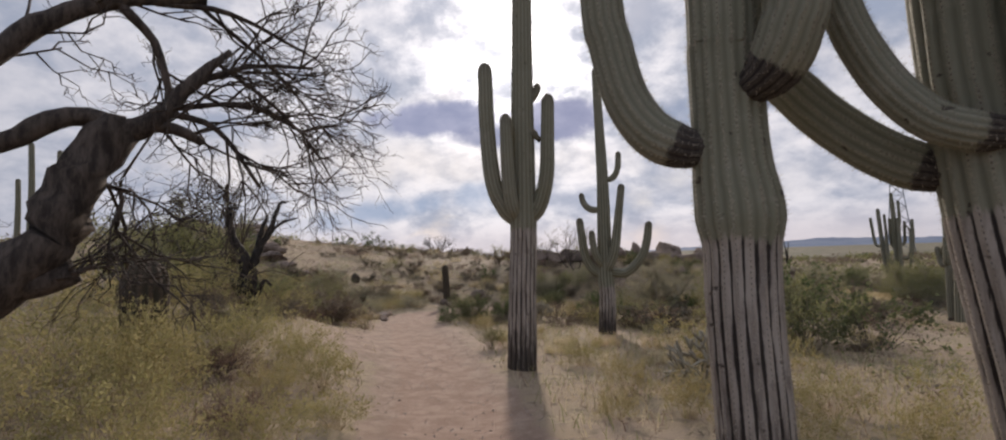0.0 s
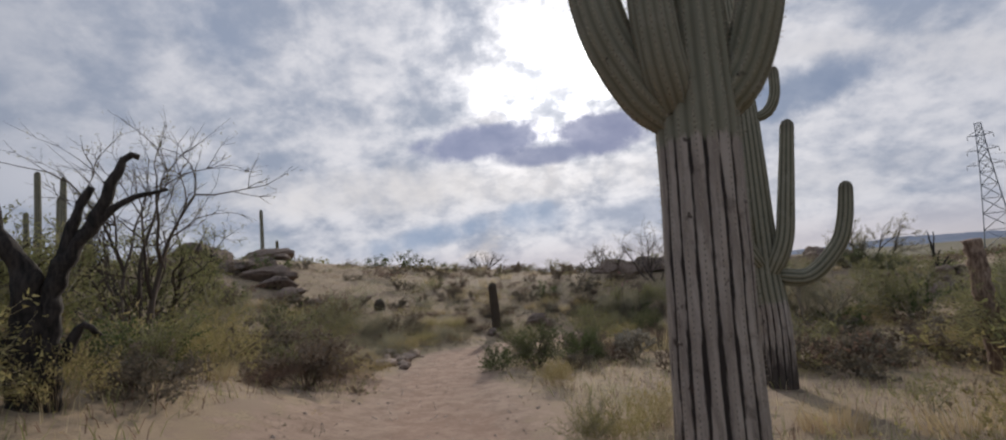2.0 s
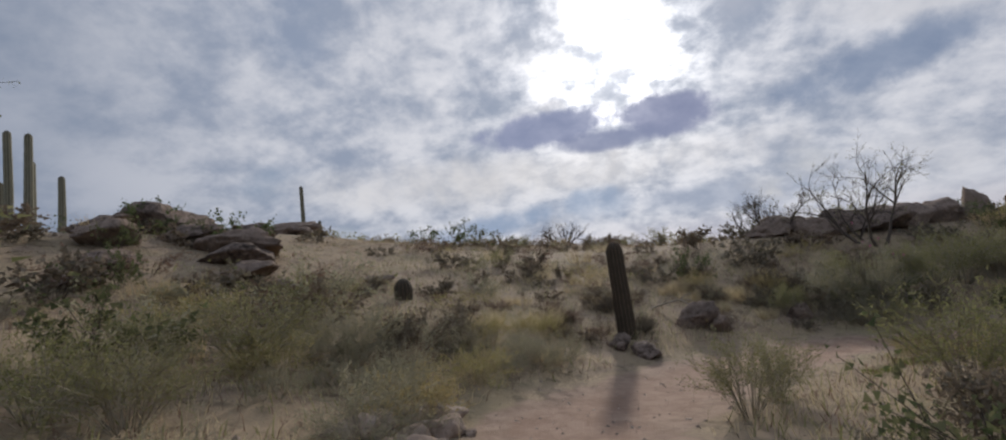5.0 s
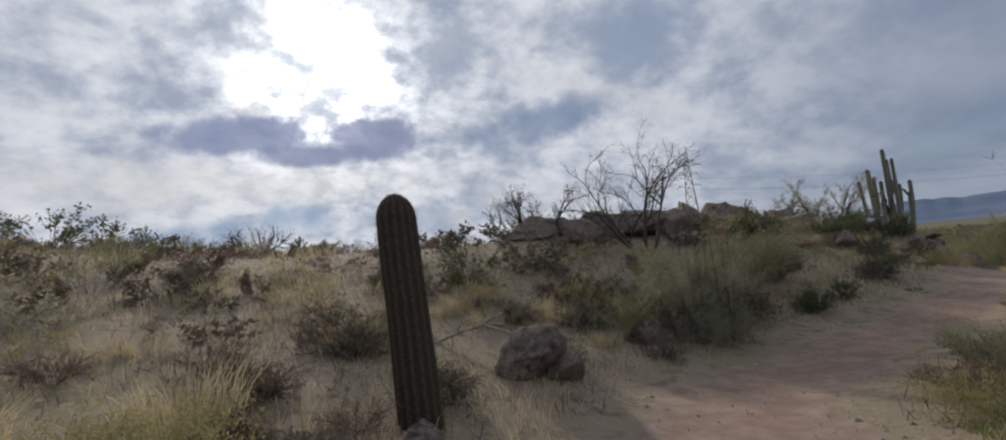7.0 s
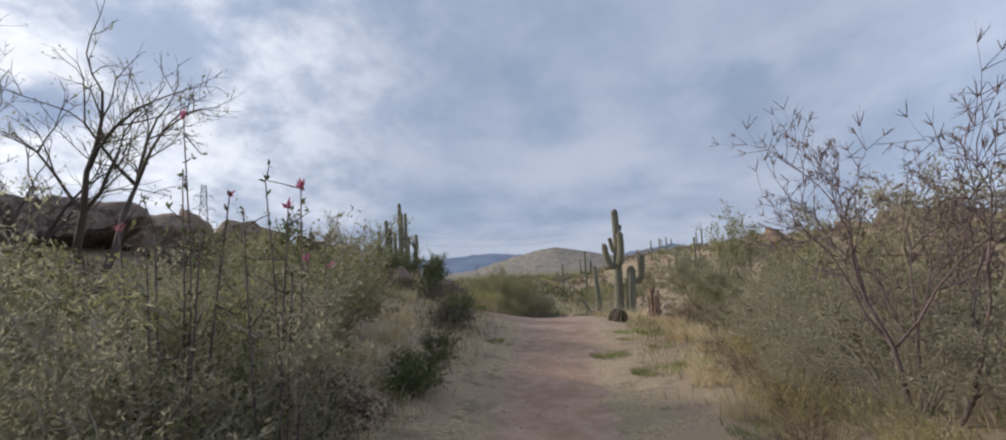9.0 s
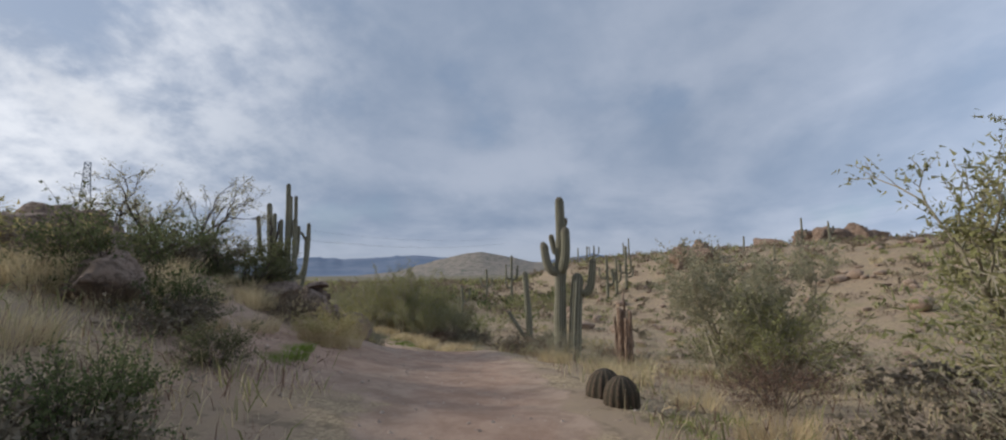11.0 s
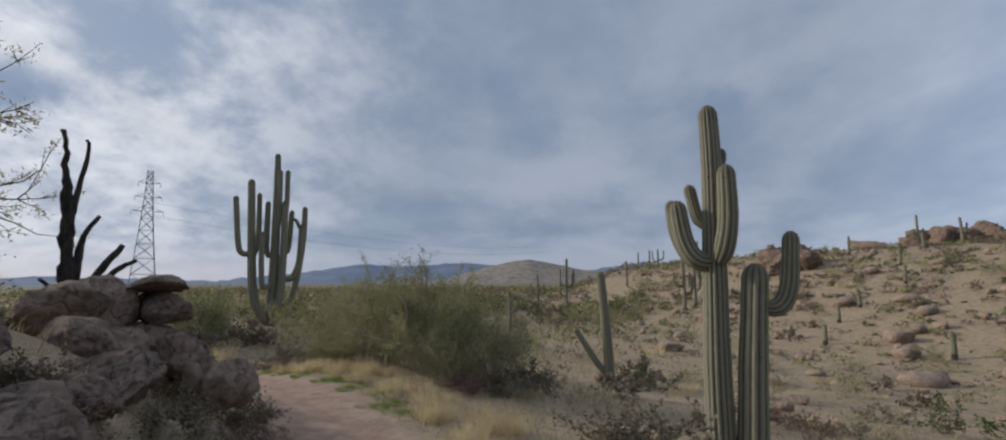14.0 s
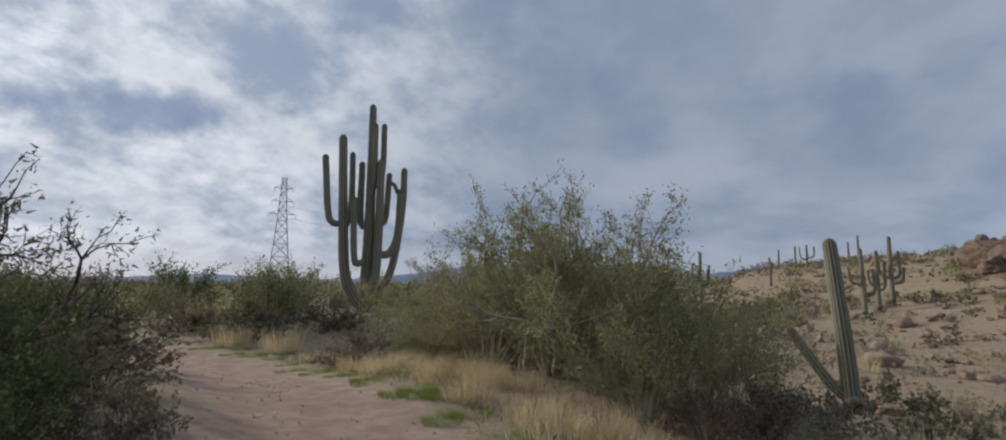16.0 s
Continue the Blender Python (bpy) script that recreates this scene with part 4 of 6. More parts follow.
OLIVE_BUSHES = [(1.05, 8.5, 0.34), (-3.1, 8.6, 0.5), (-3.5, 11.4, 0.39), (0.9, 21.2, 0.40), (10.4, 17.9, 1.1), (8.4, 17.2, 1.0), (20.3, 17.1, 1.0), (13.6, 19.0, 0.85), (11.6, 19.4, 0.8),
                (21.0, 27.0, 0.7), (23.1, 35.1, 0.9), (6.6, 10.6, 1.0), (7.6, 12.2, 1.1), (6.9, 9.0, 0.8), (-1.9, 5.9, 0.4), (1.2, 16.6, 0.62), (24.6, 33.4, 1.0), (25.6, 35.2, 0.9)]
GREEN_SHRUBS = [(-0.45, 12.75, 0.33), (0.1, 13.3, 0.62), (2.5, 17.5, 0.55), (-6.8, 11.9, 0.7), (-0.4, 23.2, 0.6), (7.3, 23.0, 0.4), (22.6, 18.2, 0.6), (24.7, 18.4, 0.7), (23.6, 26.2, 0.5),
                (27.7, 24.2, 0.6), (4.3, 21.9, 0.28), (5.5, 22.3, 0.25), (8.6, 23.6, 0.3), (17.0, 27.9, 0.34), (17.3, 28.9, 0.4), (3.9, 17.2, 0.45), (16.4, 27.8, 0.4), (0.9, 14.2, 0.5)]
STRAW_TUFTS = [(4.2, 9.3, 0.5), (3.2, 9.4, 0.5), (2.4, 9.4, 0.42), (0.6, 12.1, 0.3), (-3.7, 10.3, 0.34), (6.3, 18.2, 0.45), (12.0, 21.8, 0.33), (10.7, 25.6, 0.3), (11.5, 25.6, 0.3), (10.0, 25.2, 0.35),
               (19.0, 25.3, 0.5), (18.2, 25.4, 0.45), (18.9, 26.2, 0.5), (19.8, 27.3, 0.4), (20.1, 28.2, 0.4), (20.5, 28.9, 0.36), (20.9, 30.0, 0.4), (3.7, 7.6, 0.4), (2.2, 8.3, 0.35), (5.2, 8.0, 0.4), (17.3, 24.6, 0.45), (9.0, 25.0, 0.4), (7.8, 24.2, 0.4), (16.2, 24.1, 0.4), (7.2, 19.6, 0.4), (8.0, 19.9, 0.35), (8.8, 20.2, 0.35), (6.2, 19.3, 0.4), (5.0, 18.7, 0.4), (9.6, 20.5, 0.3), (10.5, 20.9, 0.35), (11.1, 21.2, 0.35), (4.2, 18.7, 0.3), (5.6, 23.0, 0.35), (6.4, 23.4, 0.4), (4.6, 22.6, 0.3)]
for kind, places, tall in (("h", TALL_HERBS, 1.15), ("r", RED_BRUSH, 0.95), ("g", GREY_SHRUBS, 0.95), ("g", MORE_GREY, 0.95), ("o", OLIVE_BUSHES, 1.0), ("d", GREEN_SHRUBS, 1.0), ("s", STRAW_TUFTS, 0.8)):
    for x, y, r in places:
        if trail_distance([x], [y])[0] > 0.75:
            plant("p" if kind == "g" and -7 < x < -2 and 13 < y < 19 else kind, x, y, r, tall)
for x, y, r in ((0.9, 17.5, 0.3), (1.35, 17.95, 0.34), (1.7, 18.1, 0.3), (2.0, 18.4, 0.34), (2.4, 18.7, 0.3), (3.3, 19.2, 0.25), (18.9, 27.0, 0.22), (19.5, 28.0, 0.25), (19.9, 28.8, 0.22), (20.3, 29.6, 0.22), (9.3, 23.6, 0.3), (9.9, 23.9, 0.28), (7.0, 22.3, 0.24)):
    plant("b", x, y, r, 0.7)

for k in SAMPLES:
    if 26.6 < k[1] < 36 or (3.5 < k[0] < 9 and pick.random() < 0.5):
        for j in range(3):
            off = pick.uniform(0.85, 1.35)
            plant("b", k[0] + k[6] * off + pick.uniform(-0.3, 0.3), k[1] - k[5] * off + pick.uniform(-0.3, 0.3), pick.uniform(0.24, 0.38), 0.45)

for k in SAMPLES:
    if 14.5 < k[0] < 20.9 and 24 < k[1] < 33:
        for j in range(3):
            off = pick.uniform(1.3, 2.1)
            plant("s", k[0] + k[6] * off + pick.uniform(-0.3, 0.3), k[1] - k[5] * off + pick.uniform(-0.3, 0.3), pick.uniform(0.28, 0.42), 0.8)

for x, y, r in ((-9.3, 31.2, 1.0), (-8.2, 31.6, 0.9), (-10.6, 31.0, 0.8), (-7.3, 31.9, 0.6)):
    plant("d", x, y, r, 0.9, "dark green bush on the skyline")

for kind, x, y, r in (("o", 21.5, 27.6, 1.0), ("o", 21.9, 26.5, 0.85), ("o", 23.0, 26.9, 1.0), ("o", 24.4, 28.0, 1.2), ("o", 25.6, 29.4, 1.2), ("p", 13.4, 22.0, 0.42), ("p", 12.2, 21.3, 0.3), ("g", 21.4, 26.0, 0.5), ("g", 22.6, 25.9, 0.6), ("o", 24.2, 26.9, 0.8), ("o", 22.9, 27.8, 0.9), ("p", 14.3, 25.5, 0.34), ("p", 14.75, 25.75, 0.36), ("p", 15.15, 25.9, 0.34), ("g", 15.6, 26.15, 0.3), ("s", 13.5, 26.5, 0.35), ("s", 13.9, 26.9, 0.35), ("s", 14.3, 27.0, 0.35), ("h", 13.7, 26.2, 0.3), ("g", 14.0, 26.1, 0.33),
                      ("d", 23.4, 35.6, 0.9), ("o", 24.2, 36.4, 1.0), ("g", 22.6, 35.0, 0.8), ("g", 22.4, 36.9, 0.8), ("d", 25.0, 37.6, 1.0), ("o", 22.6, 38.6, 0.9), ("d", 23.8, 39.6, 1.1), ("g", 24.6, 35.0, 0.8), ("s", 22.3, 33.6, 0.5), ("s", 22.0, 34.6, 0.5), ("r", 15.95, 26.3, 0.28), ("r", 16.25, 26.42, 0.26), ("s", 14.2, 25.5, 0.22), ("s", 15.1, 25.75, 0.22),
                      ("s", 13.6, 27.2, 0.4), ("s", 14.2, 27.6, 0.4), ("s", 14.6, 28.2, 0.45), ("s", 13.2, 26.9, 0.35), ("s", 13.9, 28.4, 0.45), ("s", 15.0, 28.8, 0.4), ("s", 12.8, 27.6, 0.4), ("s", 14.7, 27.6, 0.35), ("d", 15.0, 29.4, 0.7), ("d", 14.2, 29.2, 0.6),
                      ("s", 3.3, 18.75, 0.34), ("s", 4.0, 19.2, 0.28), ("s", 4.7, 19.5, 0.28), ("h", 3.0, 18.5, 0.32), ("t", 3.5, 18.95, 0.28), ("p", 5.2, 19.2, 0.4), ("s", 5.6, 19.7, 0.28),
                      ("r", 1.9, 18.5, 0.34), ("o", 2.4, 18.55, 0.4), ("g", 2.9, 18.8, 0.34), ("h", 1.5, 18.2, 0.34), ("p", -2.75, 17.4, 0.42), ("p", -2.3, 17.75, 0.34), ("p", -3.4, 17.2, 0.4), ("p", -3.9, 16.9, 0.45), ("o", -0.6, 15.7, 0.42), ("o", -0.3, 16.35, 0.4), ("p", -4.6, 16.0, 0.5), ("p", -3.5, 15.9, 0.4),
                      ("p", 1.9, 21.45, 0.6), ("p", 2.4, 21.8, 0.6), ("t", 1.5, 21.1, 0.36), ("t", 1.75, 21.15, 0.42), ("t", 2.2, 21.4, 0.45), ("p", 1.95, 21.0, 0.42), ("p", 2.5, 21.25, 0.45), ("g", 1.6, 21.5, 0.5), ("p", 4.9, 18.5, 0.75), ("p", 5.7, 18.4, 0.9), ("p", 4.4, 18.0, 0.8), ("p", 6.8, 18.7, 0.9), ("p", 7.8, 19.0, 0.85), ("t", 4.6, 18.9, 0.4), ("r", 3.9, 19.25, 0.28), ("t", 5.4, 19.0, 0.45), ("d", 19.2, 33.6, 0.9), ("d", 18.2, 34.6, 0.9), ("d", 20.6, 40.6, 1.2), ("g", 17.4, 31.4, 0.6), ("o", 19.0, 36.0, 0.9), ("o", 22.7, 27.5, 1.15), ("o", 23.6, 28.6, 1.2), ("o", 22.0, 29.2, 1.0), ("o", 24.4, 29.6, 1.2), ("o", 25.0, 31.2, 1.2), ("o", 26.2, 33.2, 1.2), ("o", 26.4, 30.6, 1.2),
                      ("d", 17.0, 28.4, 0.36), ("g", 17.6, 29.6, 0.55), ("d", 18.0, 31.0, 0.55), ("g", 16.55, 27.4, 0.4), ("g", 18.6, 32.4, 0.7), ("o", 6.2, 10.2, 1.0), ("d", 7.5, 10.9, 1.15), ("o", 8.5, 12.5, 1.2), ("d", 6.7, 9.0, 0.8), ("d", 8.3, 9.6, 1.0),
                      ("o", -6.4, 11.6, 1.1), ("o", -7.4, 13.4, 1.3), ("o", -5.6, 12.6, 0.9), ("d", -8.2, 12.2, 1.1), ("o", 1.9, 21.6, 0.42), ("d", 2.6, 21.75, 0.5), ("g", 3.3, 21.85, 0.45), ("d", 4.6, 21.95, 0.3), ("h", 0.9, 22.2, 0.5), ("h", -0.3, 22.6, 0.45), ("s", 0.2, 22.1, 0.4), ("s", 1.2, 21.4, 0.35), ("s", -0.6, 21.6, 0.35), ("o", 4.3, 22.9, 0.72), ("o", 4.9, 23.1, 0.6), ("o", 3.7, 22.6, 0.7), ("o", -5.2, 8.6, 1.2), ("o", -6.2, 9.6, 1.3), ("o", -4.4, 7.6, 0.7), ("d", 17.35, 28.5, 0.34), ("d", 17.1, 29.0, 0.42), ("g", 17.75, 28.5, 0.28), ("o", 22.9, 28.8, 1.3), ("o", 22.2, 28.0, 1.05), ("o", 23.9, 29.7, 1.35), ("o", 24.6, 30.6, 1.2), ("h", 3.7, 18.9, 0.36), ("h", 4.5, 19.2, 0.34), ("s", 5.3, 19.3, 0.34), ("s", 6.0, 19.7, 0.32), ("h", 6.4, 19.3, 0.4), ("s", 7.6, 20.0, 0.3), ("g", -1.45, 19.5, 0.28), ("g", -0.35, 20.35, 0.3), ("r", -2.05, 19.1, 0.25)):
    plant(kind, x, y, r, 1.0, reach=5)

# scattered scrub on the open slopes
scatter = random.Random(77)
KEEP_CLEAR = [(1.66, 6.75, 0.6), (3.6, 11.95, 0.6), (3.12, 2.5, 0.6), (3.9, 1.96, 0.6), (19.83, 22.55, 1.0), (28.7, 25.3, 0.8), (-1.71, 19.2, 0.5), (27.5, 37.05, 1.2), (15.4, 27.3, 2.2), (-5.2, 18.7, 0.8), (-4.9, 17.8, 0.6), (-2.66, 7.3, 0.7), (14.7, 20.95, 0.7), (-0.7, 20.1, 0.8), (-5.5, 19.6, 0.5)]


def open_spot(x, y, away):
    return trail_distance([x], [y])[0] > away and all(math.hypot(x - a, y - b) > r for a, b, r in KEEP_CLEAR)


def strew(count, x0, x1, y0, y1, mix, lo, hi, away=1.3):
    done = 0
    while done < count:
        x, y = scatter.uniform(x0, x1), scatter.uniform(y0, y1)
        if open_spot(x, y, away):
            plant(scatter.choice(mix), x, y, scatter.uniform(lo, hi), scatter.uniform(0.7, 1.0))
            done += 1


strew(60, -13, 3, 14, 38, "ggrpsrrhso", 0.3, 0.75)
strew(34, -9, 3.5, 24, 36, "ggsgrgo", 0.45, 0.8, 3.0)
strew(26, -4, 3, 20.5, 25, "sssgrs", 0.25, 0.42, 1.2)
strew(24, 2.5, 12, 13, 20, "gdgdrho", 0.5, 0.85, 3.0)
strew(22, 4, 14, 24, 30, "gdgsgh", 0.4, 0.7, 2.2)
strew(14, 6, 13, 25.5, 31, "dgg", 0.5, 0.8, 2.5)
strew(26, 14, 22, 36, 60, "dogo", 0.8, 1.4, 2.5)
strew(50, -7, 2.2, 18.5, 25, "gsgrgrps", 0.22, 0.5, 1.1)
strew(36, -8, -2.4, 11, 18.5, "gppphso", 0.3, 0.6, 1.1)
strew(40, -12, -2.5, 5, 18, "gghhrod", 0.35, 0.8)
strew(26, 1.5, 9, 9, 18.5, "gghsrh", 0.3, 0.6)
strew(34, 3, 18, 23.5, 36, "ggsrhg", 0.3, 0.7)
strew(24, -6, 8, 28, 40, "gpgrho", 0.4, 0.8)
strew(90, 24, 62, -4, 26, "gpgorhsp", 0.35, 0.9)
strew(40, 60, 96, -16, 26, "gpo", 0.5, 1.1)
strew(60, 26, 60, 26, 52, "oodp", 0.8, 1.5)
strew(16, 18, 27, 10, 22, "gprsh", 0.3, 0.6)
strew(34, 21, 33, 16, 26.5, "sspphsg", 0.35, 0.65, 2.5)
strew(14, 20.5, 27, 27, 33, "oogs", 0.5, 0.8)
strew(26, 3.5, 13, 13, 20.3, "ogrhg", 0.4, 0.9, 1.6)
strew(26, 12, 19, 29, 38, "gdogg", 0.5, 0.9, 1.0)
strew(34, 8.4, 13.2, 24.0, 26.6, "sss", 0.22, 0.4, 1.1)
strew(16, -14, -7, 15, 22, "ggrd", 0.5, 0.9)
strew(10, 4, 8, 3, 10, "hho", 0.3, 0.6)
for group in (*KINDS.values(), *FAR_KINDS.values()):
    for src in group:
        for o in (*src.children, src):
            bpy.data.objects.remove(o)


def tree(name, label, x, y, high, spread, seed, bark, leaf=None, trunk_r=0.09, limbs=6, each=0, size=0.03, depth=4, lean=(0, 0), base_split=0.15):
    """A desert tree: several limbs from the ground, forking into fine twigs."""
    rng = random.Random(seed)
    ob = root(name, x, y, height(x, y), label, "tree")
    wood, twigs, tips = Shape(), Shape(), []

    def grow(p, d, length, r, level):
        pts, rad = [p], [r]
        n = 3 if level < 3 else 2 if level < 4 else 1
        for i in range(n):
            d = (d + unit(rng) * (0.28 if level < 2 else 0.45) + Vector((0, 0, 0.10 if level < 2 else 0.03))).normalized()
            p = p + d * length / n
            pts.append(p)
            rad.append(r * (1 - 0.5 * (i + 1) / n))
        (wood if level < 2 else twigs).tube(pts, rad, 6 if level < 2 else 3, False)
        if level >= depth:
            tips.append((pts[0], pts[-1]))
            return
        for k in range(3):
            q = pts[rng.randint(1, n)]
            nd = (d + unit(rng) * 0.85 + Vector((0, 0, 0.12))).normalized()
            grow(q, nd, length * rng.uniform(0.5, 0.75) * (0.75 if level > 1 else 1.0), max(0.003, r * rng.uniform(0.42, 0.58)), level + 1)
        grow(pts[-1], d, length * 0.7, r * 0.5, level + 1)

    for i in range(limbs):
        a = 2 * math.pi * (i + rng.uniform(-0.3, 0.3)) / limbs
        d = Vector((math.cos(a) * spread / high + lean[0], math.sin(a) * spread / high + lean[1], 1)).normalized()
        grow(Vector((math.cos(a) * base_split, math.sin(a) * base_split, -0.12)), d, high * 0.42, trunk_r * rng.uniform(0.7, 1.1), 0)
    part("trunk", wood, bark, ob)
    crown = part("crown", twigs, bark, ob)
    if leaf and each:
        s = Shape()
        leaves(s, rng, tips, max(1, int(each * 0.72)), size * 1.14, 0.2, 0.10)
        part("foliage", s, leaf, crown, flat=True)
    return ob


tree("palo_verde_tree", "bare grey-green tree on the rocky rise", 3.85, 25.2, 2.6, 2.0, 3, TWIG, OLIVE, 0.045, 4, 1, 0.032)
tree("palo_verde_tree", "small bare shrubby tree beside boulders", 1.9, 27.6, 1.3, 1.5, 4, BARK, OLIVE, 0.04, 5, 3, 0.032, 3)
tree("ironwood_tree", "open grey-leaved tree above the rocks", 14.2, 30.1, 2.65, 2.8, 8, BARK, SAGE, 0.06, 4, 15, 0.036)
tree("palo_verde_tree", "low bare tree on the skyline", -5.6, 37.6, 1.6, 2.0, 10, BARK, None, 0.05, 6, 0, 0.03, 4)
tree("palo_verde_tree", "wide olive palo verde with feathery twigs", -6.9, 12.4, 2.7, 2.4, 12, BARK, OLIVE, 0.08, 6, 19, 0.032)
tree("palo_verde_tree", "wide olive palo verde with feathery twigs", -5.4, 8.6, 1.9, 2.0, 16, BARK, OLIVE, 0.06, 6, 16, 0.034)
tree("palo_verde_tree", "bare grey tree behind the burnt stump", -5.0, 10.4, 3.7, 1.8, 14, TWIG, OLIVE, 0.06, 3, 3, 0.03, 4, (0.0, 0.0), 0.05)
tree("palo_verde_tree", "big olive-green palo verde thicket with pale branches", 22.4, 28.4, 2.5, 2.3, 21, PALE_TWIG, OLIVE, 0.06, 7, 22, 0.032)
tree("palo_verde_tree", "big olive-green palo verde thicket with pale branches", 23.6, 30.2, 2.3, 2.2, 22, PALE_TWIG, OLIVE, 0.05, 6, 22, 0.032)
tree("palo_verde_tree", "olive-green palo verde thicket below the path", 25.6, 32.4, 2.3, 2.3, 23, PALE_TWIG, OLIVE, 0.05, 6, 22, 0.032)
tree("palo_verde_tree", "broad olive palo verde bush beside the path", 2.05, 21.55, 1.2, 0.9, 25, PALE_TWIG, SAGE, 0.025, 6, 26, 0.015)
tree("palo_verde_tree", "olive palo verde bush with dry lower branches", 2.6, 22.2, 1.2, 1.0, 27, PALE_TWIG, OLIVE, 0.03, 6, 22, 0.02)
tree("mesquite_tree", "leafless mesquite with dark purple-brown twigs", 4.55, 18.5, 2.1, 1.1, 29, MAUVE, None, 0.018, 3, 0, 0.03, 5, (-0.02, 0.02), 0.05)
tree("palo_verde_tree", "tangled olive palo verde with pale dead branches", 6.3, 17.4, 1.9, 1.7, 31, PALE_TWIG, SAGE, 0.05, 6, 14, 0.032)
tree("palo_verde_tree", "tangled olive palo verde with pale dead branches", 8.6, 18.4, 1.9, 1.6, 33, PALE_TWIG, OLIVE, 0.05, 6, 16, 0.032)
tree("palo_verde_tree", "grey-green palo verde leaning over the wash", 12.4, 19.6, 1.8, 1.4, 35, PALE_TWIG, SAGE, 0.03, 6, 26, 0.034)
tree("palo_verde_tree", "rounded green palo verde behind the tall saguaro", 7.0, 11.6, 1.6, 1.8, 37, BARK, OLIVE, 0.05, 7, 19, 0.032)
tree("creosote_bush", "dark creosote bush above the bare bank", 12.4, 26.6, 1.0, 1.0, 39, BARK, GREEN, 0.025, 10, 26, 0.032, 3)
tree("ironwood_tree", "low leafy bush below the rock pile", 17.3, 29.6, 1.3, 1.1, 41, BARK, GREY, 0.04, 5, 14, 0.032, 3)
tree("palo_verde_tree", "bare grey tree rising behind the bush", 2.2, 26.9, 1.5, 1.1, 43, TWIG, GREY, 0.04, 3, 3, 0.032)


def herb_stalks(x, y, seed, high, count, wide):
    """Tall thin stalks with sparse small leaves, some with a pink tip."""
    rng = random.Random(seed)
    ob = root("tall_herb", x, y, height(x, y), "tall thin leafy herb stalks with pink flower tips", "herb")
    for i in range(count):
        s, leaf = Shape(), Shape()
        a = 2 * math.pi * i / count + rng.uniform(-0.4, 0.4)
        h, out = high * rng.uniform(0.68, 1.0), wide * rng.uniform(0.3, 1.0)
        c, d = math.cos(a), math.sin(a)
        pts = curve_points([(0.3 * out * c, 0.3 * out * d, -0.1), (0.75 * out * c + rng.gauss(0, 0.02), 0.75 * out * d, h * 0.5), (out * c, out * d + rng.gauss(0, 0.02), h)], 0.06)
        n = len(pts)
        s.tube(pts, [0.0065 * (1 - 0.65 * k / n) for k in range(n)], 4)
        for k in range(n // 2, n, 2):
            if rng.random() < 0.6:
                e = pts[k] + (unit(rng) + Vector((0, 0, 0.7))).normalized() * rng.uniform(0.05, 0.14)
                s.tube([pts[k], e], [0.0035, 0.002], 3)
                for j in range(3):
                    leaf.leaf(e, (unit(rng) + Vector((0, 0, 0.4))) * 0.022, unit(rng) * 0.008)
        for p in pts[n // 3:]:
            for k in range(2):
                leaf.leaf(p, (unit(rng) + Vector((0, 0, 0.35))) * 0.026, unit(rng) * 0.008)
        wand = part("stalk", s, MAUVE, ob)
        part("foliage", leaf, GREEN, wand, flat=True)
        if i % 3 == 0:
            bud = Shape()
            for k in range(9):
                bud.leaf(pts[-1], (unit(rng) * 0.7 + Vector((0, 0, 0.8))) * 0.032, unit(rng) * 0.009)
            part("flower", bud, PINK, wand, "small pink flower", True)


herb_stalks(2.3, 21.15, 1, 1.4, 5, 0.14)
herb_stalks(2.15, 21.5, 2, 1.55, 7, 0.2)
herb_stalks(2.7, 21.35, 3, 1.2, 5, 0.15)


def bent_wood(name, label, x, y, face, branches, mat, sides=9, category="dead tree", rough=0.13, tips=0, tip_mat=None, seed=1, sink=0.0):
    """Dead wood: each branch is (points across, up, depth; first radius; last radius)."""
    rng = random.Random(seed)
    ob = root(name, x, y, height(x, y) - sink, label, category, "", -face)
    twigs = Shape()
    for k, (pts, r0, r1) in enumerate(branches):
        line = curve_points([(p[0], p[2] if len(p) > 2 else 0.0, p[1]) for p in pts], 0.06)
        s, n = Shape(), len(line)
        radii = [(r0 + (r1 - r0) * i / (n - 1)) * (1 + rough * noise.noise(Vector((i * 0.35, k * 3.1, seed)))) for i in range(n)]
        s.tube([p + unit(rng) * r0 * 0.06 for p in line], radii, sides)
        for i, v in enumerate(s.v):
            s.v[i] = v + Vector((noise.noise(v * 9), noise.noise(v * 9 + Vector((5, 0, 0))), 0)) * r0 * 0.22
        part("trunk" if k == 0 else "branch", s, mat, ob)
        if tips and k:
            for j in range(tips):
                p = line[rng.randint(n // 3, n - 1)]
                d = ((line[-1] - line[0]).normalized() + unit(rng) * 0.8 + Vector((0, 0, 0.15))).normalized()
                stack = [(p, d, rng.uniform(0.2, 0.42), 0.008, 0)]
                while stack:
                    p, d, ln, r, lv = stack.pop()
                    mid, e = p + d * ln * 0.5 + unit(rng) * 0.03, p + d * ln
                    twigs.tube([p, mid, e], [r, r * 0.75, r * 0.5], 3, False)
                    if lv < 3:
                        for q in range(3):
                            stack.append((mid.lerp(e, rng.random()), (d + unit(rng) * 0.8).normalized(), ln * rng.uniform(0.5, 0.8), r * 0.62, lv + 1))
    if twigs.v:
        part("brushwood", twigs, tip_mat or mat, ob)
    return ob


